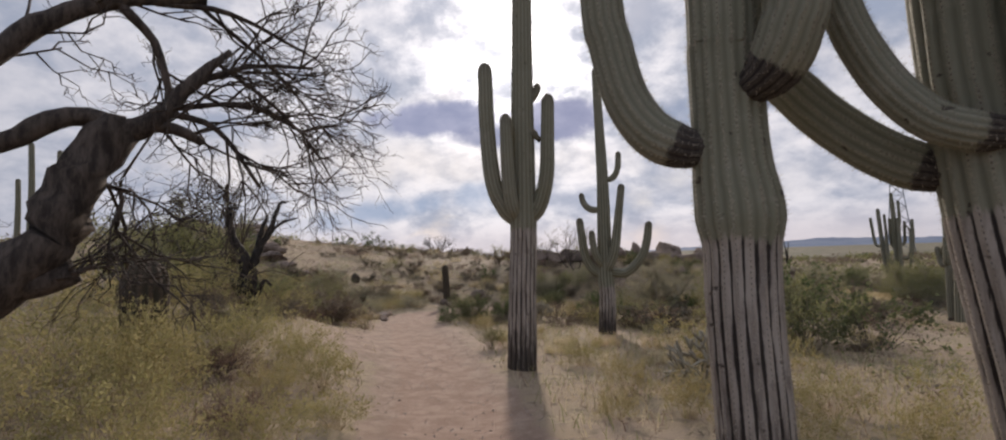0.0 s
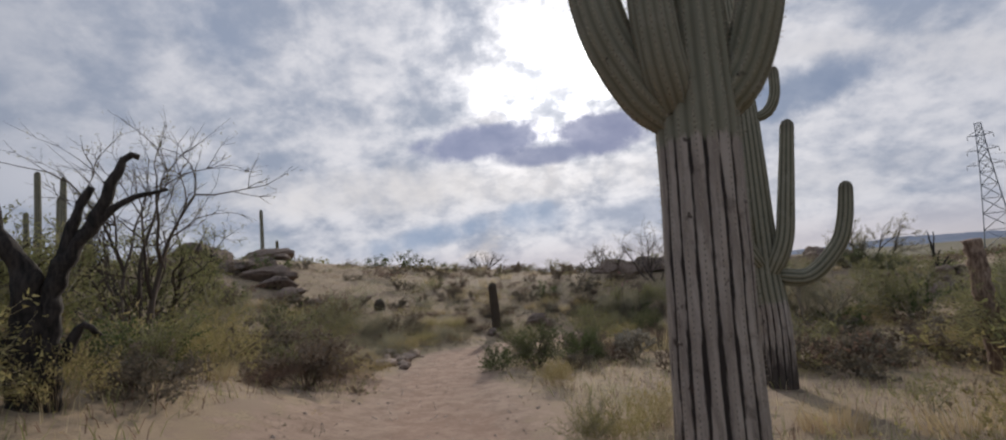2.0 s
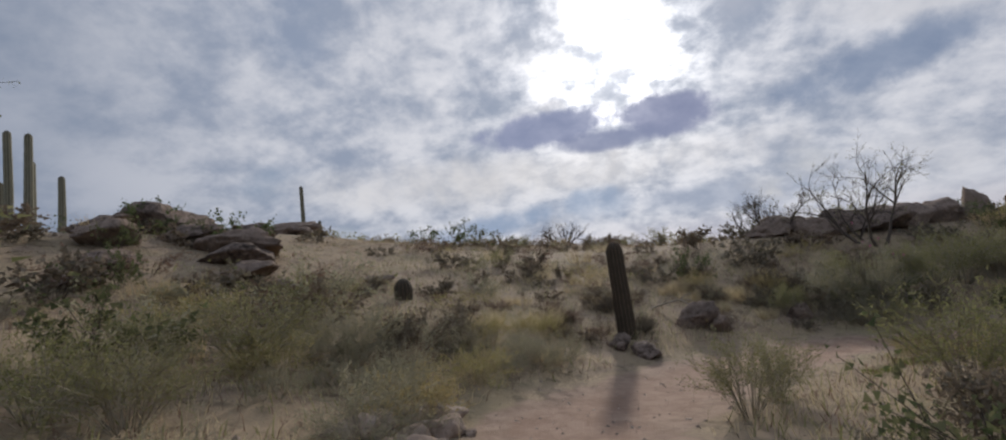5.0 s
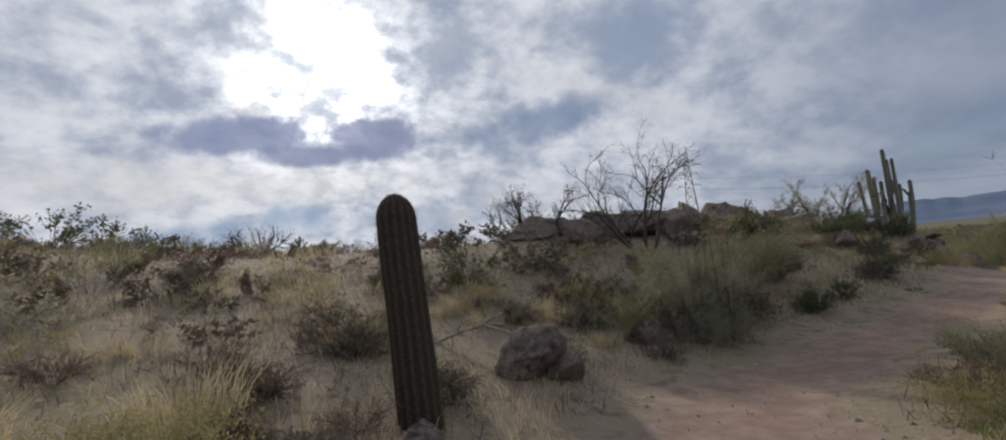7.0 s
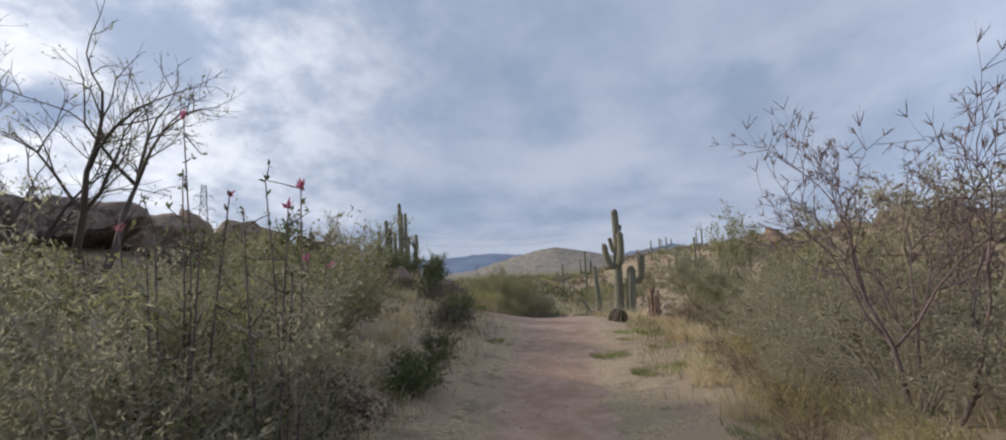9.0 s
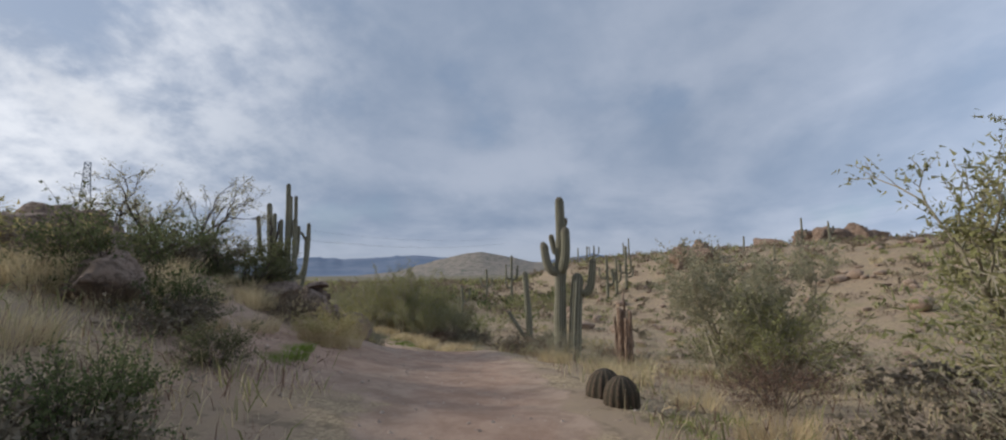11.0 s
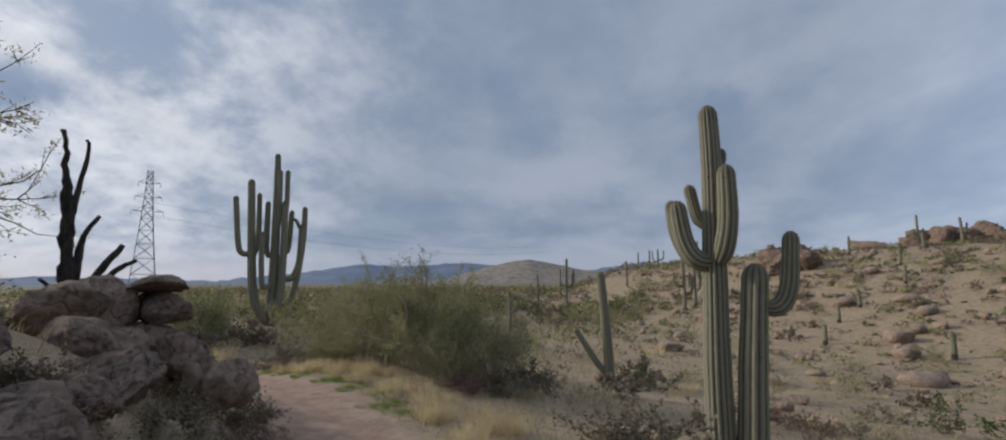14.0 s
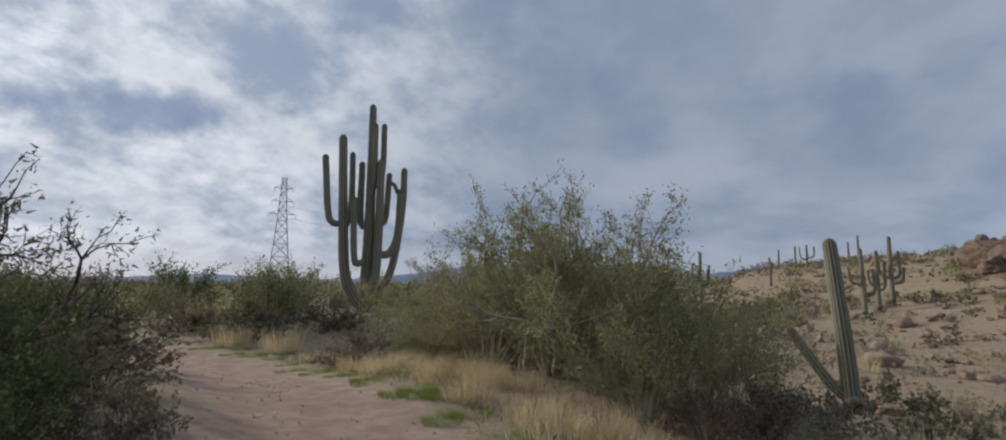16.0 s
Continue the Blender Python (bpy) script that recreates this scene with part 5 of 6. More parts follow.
bent_wood("dead_tree", "leaning dead mesquite with broken limbs and bare twigs", 0.05, 1.35, -45,
          [([(-1.2, -0.05), (-0.75, 0.75), (-0.3, 1.1), (-0.11, 1.26), (-0.02, 1.36), (0.06, 1.61), (0.18, 1.84)], 0.16, 0.085), ([(0.16, 1.80), (0.3, 1.88), (0.45, 2.09), (0.6, 2.27)], 0.055, 0.018),
           ([(0.28, 1.86), (0.38, 1.86), (0.49, 1.81)], 0.035, 0.02), ([(0.2, 1.84), (0.02, 1.86), (-0.18, 1.72), (-0.5, 1.6)], 0.045, 0.03), ([(-0.6, 1.7), (-0.21, 2.05), (-0.08, 2.21), (0.18, 2.40), (0.5, 2.5)], 0.05, 0.03),
           ([(0.17, 2.38), (0.3, 2.24), (0.35, 2.06), (0.36, 1.95)], 0.022, 0.012), ([(0.34, 1.93), (0.55, 1.88), (0.74, 1.62)], 0.018, 0.008), ([(0.04, 1.58), (0.19, 1.57), (0.18, 1.40)], 0.012, 0.008),
           ([(0.45, 2.08), (0.7, 2.22), (1.0, 2.28)], 0.016, 0.008), ([(0.3, 2.42), (0.6, 2.46), (0.95, 2.36)], 0.016, 0.008), ([(0.36, 1.95), (0.7, 2.02), (1.0, 1.9)], 0.014, 0.007), ([(-0.25, 1.16), (-0.05, 1.2), (0.06, 1.24)], 0.07, 0.05),
           ([(0.55, 2.25, 0.1), (0.9, 2.15, 0.35), (1.2, 1.98, 0.55), (1.42, 1.72, 0.66)], 0.012, 0.005), ([(0.5, 2.5, 0.1), (0.95, 2.35, 0.4), (1.4, 2.05, 0.68)], 0.012, 0.005)],
          BARK, 10, tips=6, seed=4)
bent_wood("burnt_stump", "charred many-pronged dead tree stump in dry weeds", -2.66, 7.3, -45,
          [([(-0.1, -0.2), (-0.1, 0.5), (-0.12, 0.95), (-0.28, 1.25), (-0.34, 1.68), (-0.27, 1.73)], 0.13, 0.035), ([(0.0, -0.2), (0.0, 0.5), (0.06, 0.95), (0.25, 1.30), (0.43, 1.80), (0.53, 1.84)], 0.11, 0.025),
           ([(0.04, 0.9), (0.16, 1.38), (0.24, 1.58)], 0.05, 0.025), ([(0.22, 1.25), (0.45, 1.48), (0.72, 1.58)], 0.04, 0.012), ([(0.08, 0.3), (0.2, 0.55), (0.3, 0.45)], 0.05, 0.02), ([(-0.15, 0.3), (-0.3, 0.6), (-0.36, 0.9)], 0.05, 0.02)], CHAR, 9, "stump", seed=6)
bent_wood("burnt_snag", "blackened upright snag with broken branches", 16.05, 29.02, 24,
          [([(0.16, -0.3), (0.16, 0.7), (0.09, 1.5), (0.04, 2.1), (-0.02, 2.75)], 0.13, 0.02), ([(0.08, 1.70), (0.13, 2.1), (0.19, 2.58), (0.16, 2.68)], 0.04, 0.015), ([(0.17, 1.2), (0.21, 1.65), (0.33, 1.88)], 0.045, 0.02),
           ([(0.19, 0.8), (0.33, 1.22), (0.55, 1.58)], 0.06, 0.03), ([(0.24, 0.8), (0.46, 1.25), (0.68, 1.42)], 0.05, 0.02), ([(0.14, 0.9), (0.0, 1.12), (-0.1, 1.22)], 0.03, 0.015)], CHAR, 9, "snag", seed=7, sink=0.4)
bent_wood("saguaro_skeleton", "broken brown saguaro skeleton with splintered ribs", 14.75, 20.95, 99,
          [([(-0.04, -0.3), (-0.04, 0.5), (-0.06, 1.05)], 0.09, 0.05), ([(0.02, -0.3), (0.03, 0.6), (0.02, 1.34)], 0.07, 0.015), ([(0.10, -0.3), (0.11, 0.5), (0.12, 1.02)], 0.07, 0.03), ([(-0.1, -0.3), (-0.12, 0.5), (-0.14, 0.92)], 0.05, 0.02), ([(0.05, -0.3, -0.08), (0.06, 0.5, -0.08), (0.07, 0.9, -0.08)], 0.06, 0.03)], SNAGWOOD, 8, "stump", seed=8)
bent_wood("saguaro_skeleton", "pale dead saguaro column missing its top", 6.56, 12.3, 25, [([(0.04, -0.2), (0.0, 0.7), (-0.02, 1.5), (-0.03, 1.85)], 0.13, 0.11)], SNAGWOOD, 12, "stump", 0.1, seed=9)
bent_wood("dead_branch", "bleached forked dead branch on the ground", -0.9, 20.9, 10,
          [([(-0.6, 0.0), (-0.2, 0.14), (0.1, 0.2), (0.3, 0.18)], 0.025, 0.014), ([(0.1, 0.2), (0.16, 0.26), (0.3, 0.30)], 0.018, 0.007), ([(0.1, 0.2, -0.05), (0.35, 0.1, -0.15), (0.5, 0.02, -0.2)], 0.020, 0.011), ([(-0.2, 0.14), (-0.1, 0.25), (0.0, 0.28)], 0.014, 0.005)], BONE, 6, "branch", seed=10)
bent_wood("dead_branch", "dark fallen dead branch on the skyline", 0.3, 33.0, 5, [([(-0.9, 0.1), (-0.2, 0.35), (0.5, 0.5), (0.9, 0.75)], 0.05, 0.02), ([(-0.2, 0.35), (-0.6, 0.6)], 0.03, 0.01), ([(0.4, 0.5), (0.9, 0.5)], 0.03, 0.01)], BARK, 6, "branch", seed=12)
bent_wood("dead_branch", "bleached dead branch lying in the brush", -0.1, 20.6, 40, [([(-0.6, 0.0), (-0.3, 0.12), (-0.05, 0.13), (0.2, 0.24)], 0.014, 0.006), ([(-0.3, 0.12), (0.0, 0.1), (0.2, 0.0)], 0.012, 0.007), ([(0.0, 0.14), (0.08, 0.1), (0.1, 0.0)], 0.009, 0.005)], BONE, 6, "branch", seed=13)


# ---- barrel cacti, cholla ----
def barrel(x, y, r, high, label="round ribbed barrel cactus"):
    ob = root("barrel_cactus", x, y, height(x, y), label, "cactus")
    s = ribbed([(0, 0, -0.08), (0, 0, high * 0.5), (0, 0, high)], r * 0.92, r, 14, high / 9, 0.0, False, 0.15, 0.02, x)
    part("body", s, YOUNG if y < 25 and x < 15 else CACTUS, ob)


for x, y, r, h in ((-5.5, 19.6, 0.18, 0.36), (-2.25, 4.6, 0.23, 0.98), (9.35, 21.0, 0.13, 0.2), (9.62, 21.12, 0.15, 0.2), (19.54, 18.5, 0.17, 0.75), (21.2, 18.3, 0.15, 0.55)):
    barrel(x, y, r, h)


def cholla(x, y, seed, size):
    rng = random.Random(seed)
    ob = root("cholla", x, y, height(x, y), "spiny grey branching cholla cactus", "cactus")
    joints = []

    def grow(p, d, lv):
        e = p + d * size * rng.uniform(0.13, 0.2)
        joints.append((p, e))
        if lv < 4:
            for k in range(rng.choice((1, 2, 2, 3))):
                grow(e, (d + unit(rng) * 0.75 + Vector((0, 0, 0.1))).normalized(), lv + 1)

    for k in range(8):
        a = k * 0.79 + rng.random() * 0.5
        grow(Vector((0, 0, -0.05)), Vector((math.cos(a) * 0.7, math.sin(a) * 0.7, 0.7)).normalized(), 0)
    spines = Shape()
    for p, e in joints:
        s = Shape()
        s.tube([p, p.lerp(e, 0.2), p.lerp(e, 0.8), e], [0.009, 0.017, 0.017, 0.009], 6)
        part("joint", s, PALE_TWIG, ob)
        for q in range(22):
            spines.blade(p.lerp(e, rng.random()), unit(rng) * 0.034, unit(rng) * 0.002)
    part("spine_cover", spines, STRAW, ob, "straw-coloured spines", True)


cholla(4.0, 5.85, 3, 1.0)
cholla(1.9, 14.6, 5, 0.8)
cholla(21.4, 17.0, 6, 0.9)


# ---- boulders and stones ----
def rock_mesh(seed, mat, sub=4, sharp=0.35):
    bm = bmesh.new()
    bmesh.ops.create_icosphere(bm, subdivisions=sub, radius=1.0)
    o = Vector((seed * 7.3, seed * 3.1, seed * 1.7))
    cuts = [(unit(random.Random(seed * 31 + k)), random.Random(seed * 17 + k).uniform(0.45, 0.82)) for k in range(16)]
    for v in bm.verts:
        p = v.co.copy()
        for n, d in cuts:
            over = p.dot(n) - d
            if over > 0:
                p -= n * over * 0.97
        ridge = 1 - abs(noise.noise(p * 2.3 + o)) * 2
        layer = abs(math.fmod((p.z + 0.25 * noise.noise(p * 1.4 + o) + 9) * 3.2, 1.0) - 0.5)
        f = 1 + sharp * (0.45 * noise.noise(p * 1.2 + o) + 0.16 * ridge + 0.22 * noise.noise(p * 5 + o) + 0.12 * noise.noise(p * 11 + o)) + sharp * 0.07 * noise.noise(p * 22 + o) - sharp * 0.05 * max(0.0, 0.14 - layer) / 0.14
        v.co = p * f * 1.12
    me = bpy.data.meshes.new("boulder")
    bm.to_mesh(me)
    bm.free()
    me.materials.append(mat)
    me.shade_smooth()
    return me


BOULDERS = [rock_mesh(i + 1, ROCK, 4, 0.55) for i in range(6)]
STONES = [rock_mesh(i + 20, STONE, 2, 0.3) for i in range(5)]
PALE_BOULDERS = [rock_mesh(i + 40, CRAG, 4, 0.95) for i in range(6)]
SMALL_TAN = [rock_mesh(i + 60, TAN, 2, 0.5) for i in range(5)]


def boulder(x, y, sx, sy, sz, turn, z=None, which=None, kind=BOULDERS, label="weathered brown granite boulder", name="boulder", group="", tilt=0.0):
    me = kind[(int(abs(x * 13 + y * 7)) if which is None else which) % len(kind)]
    ob = new(name, me)
    zz = height(x, y) + sz * 0.45 if z is None else z
    ob.matrix_basis = pose(x, y, zz, tilt, tilt * 0.5, turn) @ Matrix.Diagonal((sx * 1.3, sy * 1.3, sz * 1.3, 1))
    return tagged(ob, label, "rock", group)


# the pile of boulders beside the trail
PILE = "boulders of the rock pile"
for x, y, sx, sy, sz, turn, z, which in ((16.35, 27.98, 0.23, 0.21, 0.085, 20, 0.06, 0), (16.40, 27.96, 0.19, 0.19, 0.17, 60, -0.17, 1), (16.12, 28.1, 0.11, 0.12, 0.16, 10, -0.16, 5), (16.03, 28.45, 0.36, 0.32, 0.24, 110, -0.22, 2),
                                         (15.52, 27.68, 0.32, 0.27, 0.22, 120, -0.42, 3), (16.15, 27.38, 0.24, 0.22, 0.24, 80, -0.60, 4), (16.34, 27.5, 0.22, 0.2, 0.22, 150, -0.66, 5), (16.14, 26.70, 0.20, 0.17, 0.19, 140, -0.78, 1),
                                         (15.93, 26.85, 0.11, 0.13, 0.16, 10, -0.74, 4), (15.3, 26.98, 0.30, 0.26, 0.20, 45, -0.72, 2), (15.9, 27.9, 0.45, 0.4, 0.35, 10, -0.72, 0), (16.3, 28.0, 0.36, 0.34, 0.3, 70, -0.62, 3), (14.85, 27.2, 0.3, 0.22, 0.16, 60, -0.58, 5)):
    boulder(x, y, sx, sy, sz, turn, z, which, group=PILE)
for x, y, sx, sy, sz, turn, which in ((14.04, 25.75, 0.36, 0.28, 0.25, -45, 3), (13.25, 25.85, 0.18, 0.17, 0.2, 50, 4), (13.55, 26.2, 0.24, 0.22, 0.27, 95, 5), (12.55, 26.1, 0.34, 0.24, 0.14, 10, 2), (14.05, 26.5, 0.24, 0.24, 0.26, 130, 0),
                                      (13.0, 26.45, 0.2, 0.18, 0.18, 15, 1), (15.6, 26.45, 0.12, 0.12, 0.12, 40, 4), (15.25, 26.3, 0.09, 0.1, 0.1, 75, 5), (14.75, 26.5, 0.26, 0.2, 0.14, 25, 0), (14.35, 26.2, 0.2, 0.16, 0.14, 60, 2), (13.35, 25.55, 0.1, 0.09, 0.07, 60, 1), (14.75, 25.9, 0.11, 0.1, 0.08, 20, 3)):
    boulder(x, y, sx, sy, sz, turn, None, which, group=PILE)
# by the bend, and on the rocky rise
boulder(-0.6, 20.25, 0.24, 0.21, 0.25, -30, None, 1, label="rounded brown boulder beside the path bend")
boulder(-0.28, 20.2, 0.17, 0.15, 0.13, 20, None, 2)
boulder(1.05, 21.1, 0.16, 0.13, 0.15, 0, None, 5)
boulder(-1.75, 18.75, 0.15, 0.12, 0.12, 40, None, 1)
boulder(-1.4, 18.6, 0.2, 0.15, 0.11, 80, None, 3)
RISE = "boulders of the rocky rise"
rise = random.Random(9)
for x, y, r, h in ((3.0, 26.6, 0.55, 0.32), (3.6, 26.8, 0.7, 0.4), (4.5, 26.9, 0.75, 0.38), (5.3, 27.2, 0.6, 0.4), (7.6, 28.7, 0.42, 0.6), (7.2, 28.9, 0.7, 0.38), (8.6, 28.6, 0.6, 0.32), (6.2, 27.8, 0.6, 0.36), (9.1, 25.2, 0.35, 0.28), (10.4, 27.6, 0.6, 0.35), (11.6, 29.0, 0.7, 0.4), (9.6, 29.3, 0.9, 0.6), (12.6, 30.0, 0.8, 0.5), (2.1, 27.0, 0.6, 0.35)):
    boulder(x, y, r, r * rise.uniform(0.65, 0.95), h, rise.uniform(0, 180), group=RISE)
WEST = "boulders on the western slope"
for x, y, r, h in ((-10.1, 20.4, 1.3, 0.6), (-9.0, 19.6, 0.9, 0.45), (-8.3, 18.9, 0.7, 0.4), (-11.6, 20.6, 1.0, 0.6), (-12.6, 19.4, 0.9, 0.6), (-11.0, 18.4, 0.8, 0.5), (-9.6, 17.4, 0.6, 0.4), (-13.8, 21.8, 1.4, 0.9), (-15.2, 22.6, 1.2, 0.9), (-8.8, 16.4, 0.5, 0.3), (-12.2, 23.2, 1.1, 0.7), (-10.6, 16.0, 0.5, 0.35),
                   (-16.8, 30.2, 1.5, 1.0), (-18.0, 31.0, 1.2, 0.8), (-15.2, 29.2, 0.8, 0.5), (-7.2, 18.4, 0.5, 0.3), (-6.6, 20.6, 0.4, 0.25)):
    boulder(x, y, r * 0.7, r * rise.uniform(0.45, 0.65), h * 0.45, rise.uniform(0, 180), group=WEST)
EDGE = "pale stones along the path edge"
for i in range(46):
    f = rise.uniform(0, 1)
    x, y = -2.55 + rise.gauss(0, 0.28) - 0.7 * f, 13.2 + 2.6 * f + rise.gauss(0, 0.25)
    if trail_distance([x], [y])[0] > 0.75:
        r = rise.uniform(0.04, 0.13)
        boulder(x, y, r * 1.3, r, r * 0.75, rise.uniform(0, 360), kind=STONES, label="rounded pale pinkish stone", name="stone", group=EDGE)
# the stony hill across the wash
FAR = "pale rocks on the hillside"
for i in range(110):
    x, y = rise.uniform(26, 60), rise.uniform(-8, 25)
    r = (0.12 + 0.45 * rise.random() ** 2.4) * (0.6 + x / 70)
    boulder(x, y, r, r * rise.uniform(0.6, 1.0), r * rise.uniform(0.4, 0.75), rise.uniform(0, 180), kind=SMALL_TAN, label="sunlit tan boulder on the stony hillside", group=FAR)


def build_hill_stones(count):
    """The many small stones strewn over the hillside."""
    shapes = [(np.array([tuple(v.co) for v in me.vertices]), [tuple(p.vertices) for p in me.polygons]) for me in (rock_mesh(80 + k, TAN, 1, 0.5) for k in range(4))]
    V, F, n = [], [], 0
    for i in range(count):
        co, faces = shapes[i % 4]
        x, y = rise.uniform(25, 98), rise.uniform(-20, 27)
        r = (0.06 + 0.3 * rise.random() ** 2.5) * (0.5 + x / 60)
        a = rise.uniform(0, 6.28)
        q = co * np.array([r, r * rise.uniform(0.6, 1), r * rise.uniform(0.4, 0.8)])
        V.append(np.stack([q[:, 0] * math.cos(a) - q[:, 1] * math.sin(a) + x, q[:, 0] * math.sin(a) + q[:, 1] * math.cos(a) + y, q[:, 2] + height(x, y) + r * 0.2], 1))
        F += [tuple(k + n for k in f) for f in faces]
        n += len(co)
    me = bpy.data.meshes.new("hillside_stones")
    me.from_pydata(np.concatenate(V).tolist(), [], F)
    me.materials.append(TAN)
    tagged(new("hillside_stones", me), "tan stones strewn over the dry hillside", "rock", kind="stuff")


build_hill_stones(900)
for k in range(9):
    x, y, r = 67 + rise.gauss(0, 1.5), 13.0 + rise.gauss(0, 1.3), rise.uniform(0.8, 1.6)
    boulder(x, y, r, r * 0.8, r * 0.85, rise.uniform(0, 180), height(x, y) + r * rise.uniform(0.3, 0.7), kind=PALE_BOULDERS, label="sunlit tan boulder of the hilltop outcrop", group="boulders of the hilltop outcrop")
for k in range(30):
    x, y, r = 88 + rise.uniform(-7, 7), -11 + rise.gauss(0, 4), rise.uniform(0.9, 2.2)
    boulder(x, y, r, r * 0.8, r * 0.8, rise.uniform(0, 180), height(x, y) + r * rise.uniform(0.2, 0.6), kind=PALE_BOULDERS, label="sunlit tan boulder of the hilltop outcrop", group="boulders of the hilltop outcrop")

# ---- distant saguaros and the power line ----
ROWS = "saguaros on the hillside"
hills = random.Random(21)


def far_saguaro(x, y, high, arms, label, face=80, group=ROWS):
    r = 0.03 * high ** 0.6 + 0.09
    made = []
    for k in range(arms):
        side = -1 if k % 2 else 1
        z0, out = high * hills.uniform(0.28, 0.5), hills.uniform(0.45, 0.8)
        made.append(([(0.0, z0), (side * out * 0.7, z0 + 0.05, hills.uniform(-0.2, 0.2)), (side * out, z0 + 0.4, hills.uniform(-0.2, 0.2)), (side * out * 1.05, min(high * 0.92, z0 + hills.uniform(0.9, 2.0)), 0.0)], r * 0.62, r * 0.55))
    return saguaro(label, x, y, face, ([(0, 0), (0.02, high * 0.5), (hills.uniform(-0.06, 0.06), high)], r, r * 0.75), made, 10, 0.2, 0.2, group)


far_saguaro(57.4, 22.2, 4.4, 3, "multi-armed saguaro on the stony slope")
far_saguaro(58.6, 21.3, 4.0, 2, "two-armed saguaro on the stony slope")
far_saguaro(60.5, 20.3, 4.6, 3, "multi-armed saguaro on the stony slope")
far_saguaro(62.8, 33.2, 5.4, 4, "many-armed saguaro down in the flat", 75)
far_saguaro(64.0, 36.5, 3.6, 2, "saguaro down in the flat", 75)
far_saguaro(45.0, 33.5, 2.6, 1, "saguaro half hidden by scrub", 75)
for i in range(11):
    far_saguaro(hills.uniform(70, 100), hills.uniform(-14, 30), hills.uniform(1.6, 4.0), hills.choice((0, 0, 1, 2)), "small saguaro far up the stony hill")
for x, y, h in ((50, 12, 1.2), (47, 14, 0.9), (54, 8, 1.3), (60, 6, 1.6), (42, 16, 1.0), (66, 2, 1.4), (38, 12.5, 1.1)):
    far_saguaro(x, y, h, 0, "short young saguaro on the stony slope")
WESTERN = "saguaros on the western skyline"
for x, y, h in ((-23.0, 24.0, 4.4), (-25.2, 24.6, 5.2), (-24.2, 24.8, 3.7), (-26.4, 25.0, 3.4), (-22.2, 24.6, 2.6)):
    far_saguaro(x, y, h + 0.4, 0, "slim columnar saguaro on the western skyline", -40, WESTERN)
far_saguaro(-25.9, 42.9, 7.0, 0, "tall thin saguaro pole behind boulders", -30, WESTERN)
far_saguaro(-25.0, 43.6, 4.4, 0, "thin saguaro pole behind boulders", -30, WESTERN)
for x, y, r, h in ((-25.2, 42.0, 1.5, 1.0), (-24.0, 42.6, 1.2, 0.8), (-23.2, 41.6, 1.0, 0.6)):
    boulder(x, y, r, r * 0.8, h, 30, height(x, y) + h * 0.7, group=WEST)


def pylon(x, y, z, high):
    ob = root("power_pylon", x, y, z, "grey steel lattice power pylon on the plain", "pylon", turn=-35)

    def half(f):
        return 3.6 * (1 - f) ** 1.4 + 0.95

    levels = [0, 0.14, 0.27, 0.39, 0.50, 0.60, 0.69, 0.77, 0.84, 0.90, 0.95, 1.0]
    for sx in (-1, 1):
        for sy in (-1, 1):
            s = Shape()
            s.tube([Vector((sx * half(f), sy * half(f), f * high)) for f in levels], [0.16] * len(levels), 4)
            part("leg", s, STEEL, ob)
    for a, b in zip(levels, levels[1:]):
        for k in range(4):
            c = [(-1, -1), (1, -1), (1, 1), (-1, 1)]
            p, q = c[k], c[(k + 1) % 4]
            lo = [Vector((p[0] * half(a), p[1] * half(a), a * high)), Vector((q[0] * half(a), q[1] * half(a), a * high))]
            hi = [Vector((p[0] * half(b), p[1] * half(b), b * high)), Vector((q[0] * half(b), q[1] * half(b), b * high))]
            for p, q in ((lo[0], hi[1]), (lo[1], hi[0]), (hi[0], hi[1])):
                s = Shape()
                s.tube([p, q], [0.09, 0.09], 3)
                part("brace", s, STEEL, ob)
    for f, out in ((0.66, 5.2), (0.78, 4.4), (0.90, 3.6)):
        for side in (-1, 1):
            s = Shape()
            for yy in (-1, 1):
                s.tube([Vector((side * half(f), yy * half(f), f * high)), Vector((side * out, 0, f * high + 0.2))], [0.11, 0.09], 3)
            s.tube([Vector((side * half(f), 0, f * high + 1.6)), Vector((side * out, 0, f * high + 0.2))], [0.10, 0.08], 3)
            s.tube([Vector((side * out, 0, f * high + 0.2)), Vector((side * out, 0, f * high - 1.5))], [0.10, 0.10], 4)
            part("crossarm", s, STEEL, ob)
    return ob


pylon(152.9, 217.4, -2.6, 47.3)
for k, (f, out) in enumerate(((0.66, 5.2), (0.66, -5.2), (0.78, 4.4))):
    s = Shape()
    a = Vector((152.9 + out * 0.8, 217.4 + out * 0.57, f * 47.3 - 4.0))
    b = a + Vector((330, -90, 2))
    s.tube([a.lerp(b, i / 20) - Vector((0, 0, 9 * (1 - (i / 10 - 1) ** 2))) for i in range(21)], [0.045] * 21, 3)
    tagged(new("power_cable", s.mesh("power_cable", STEEL)), "thin sagging overhead power cable", "cable", "power cables")


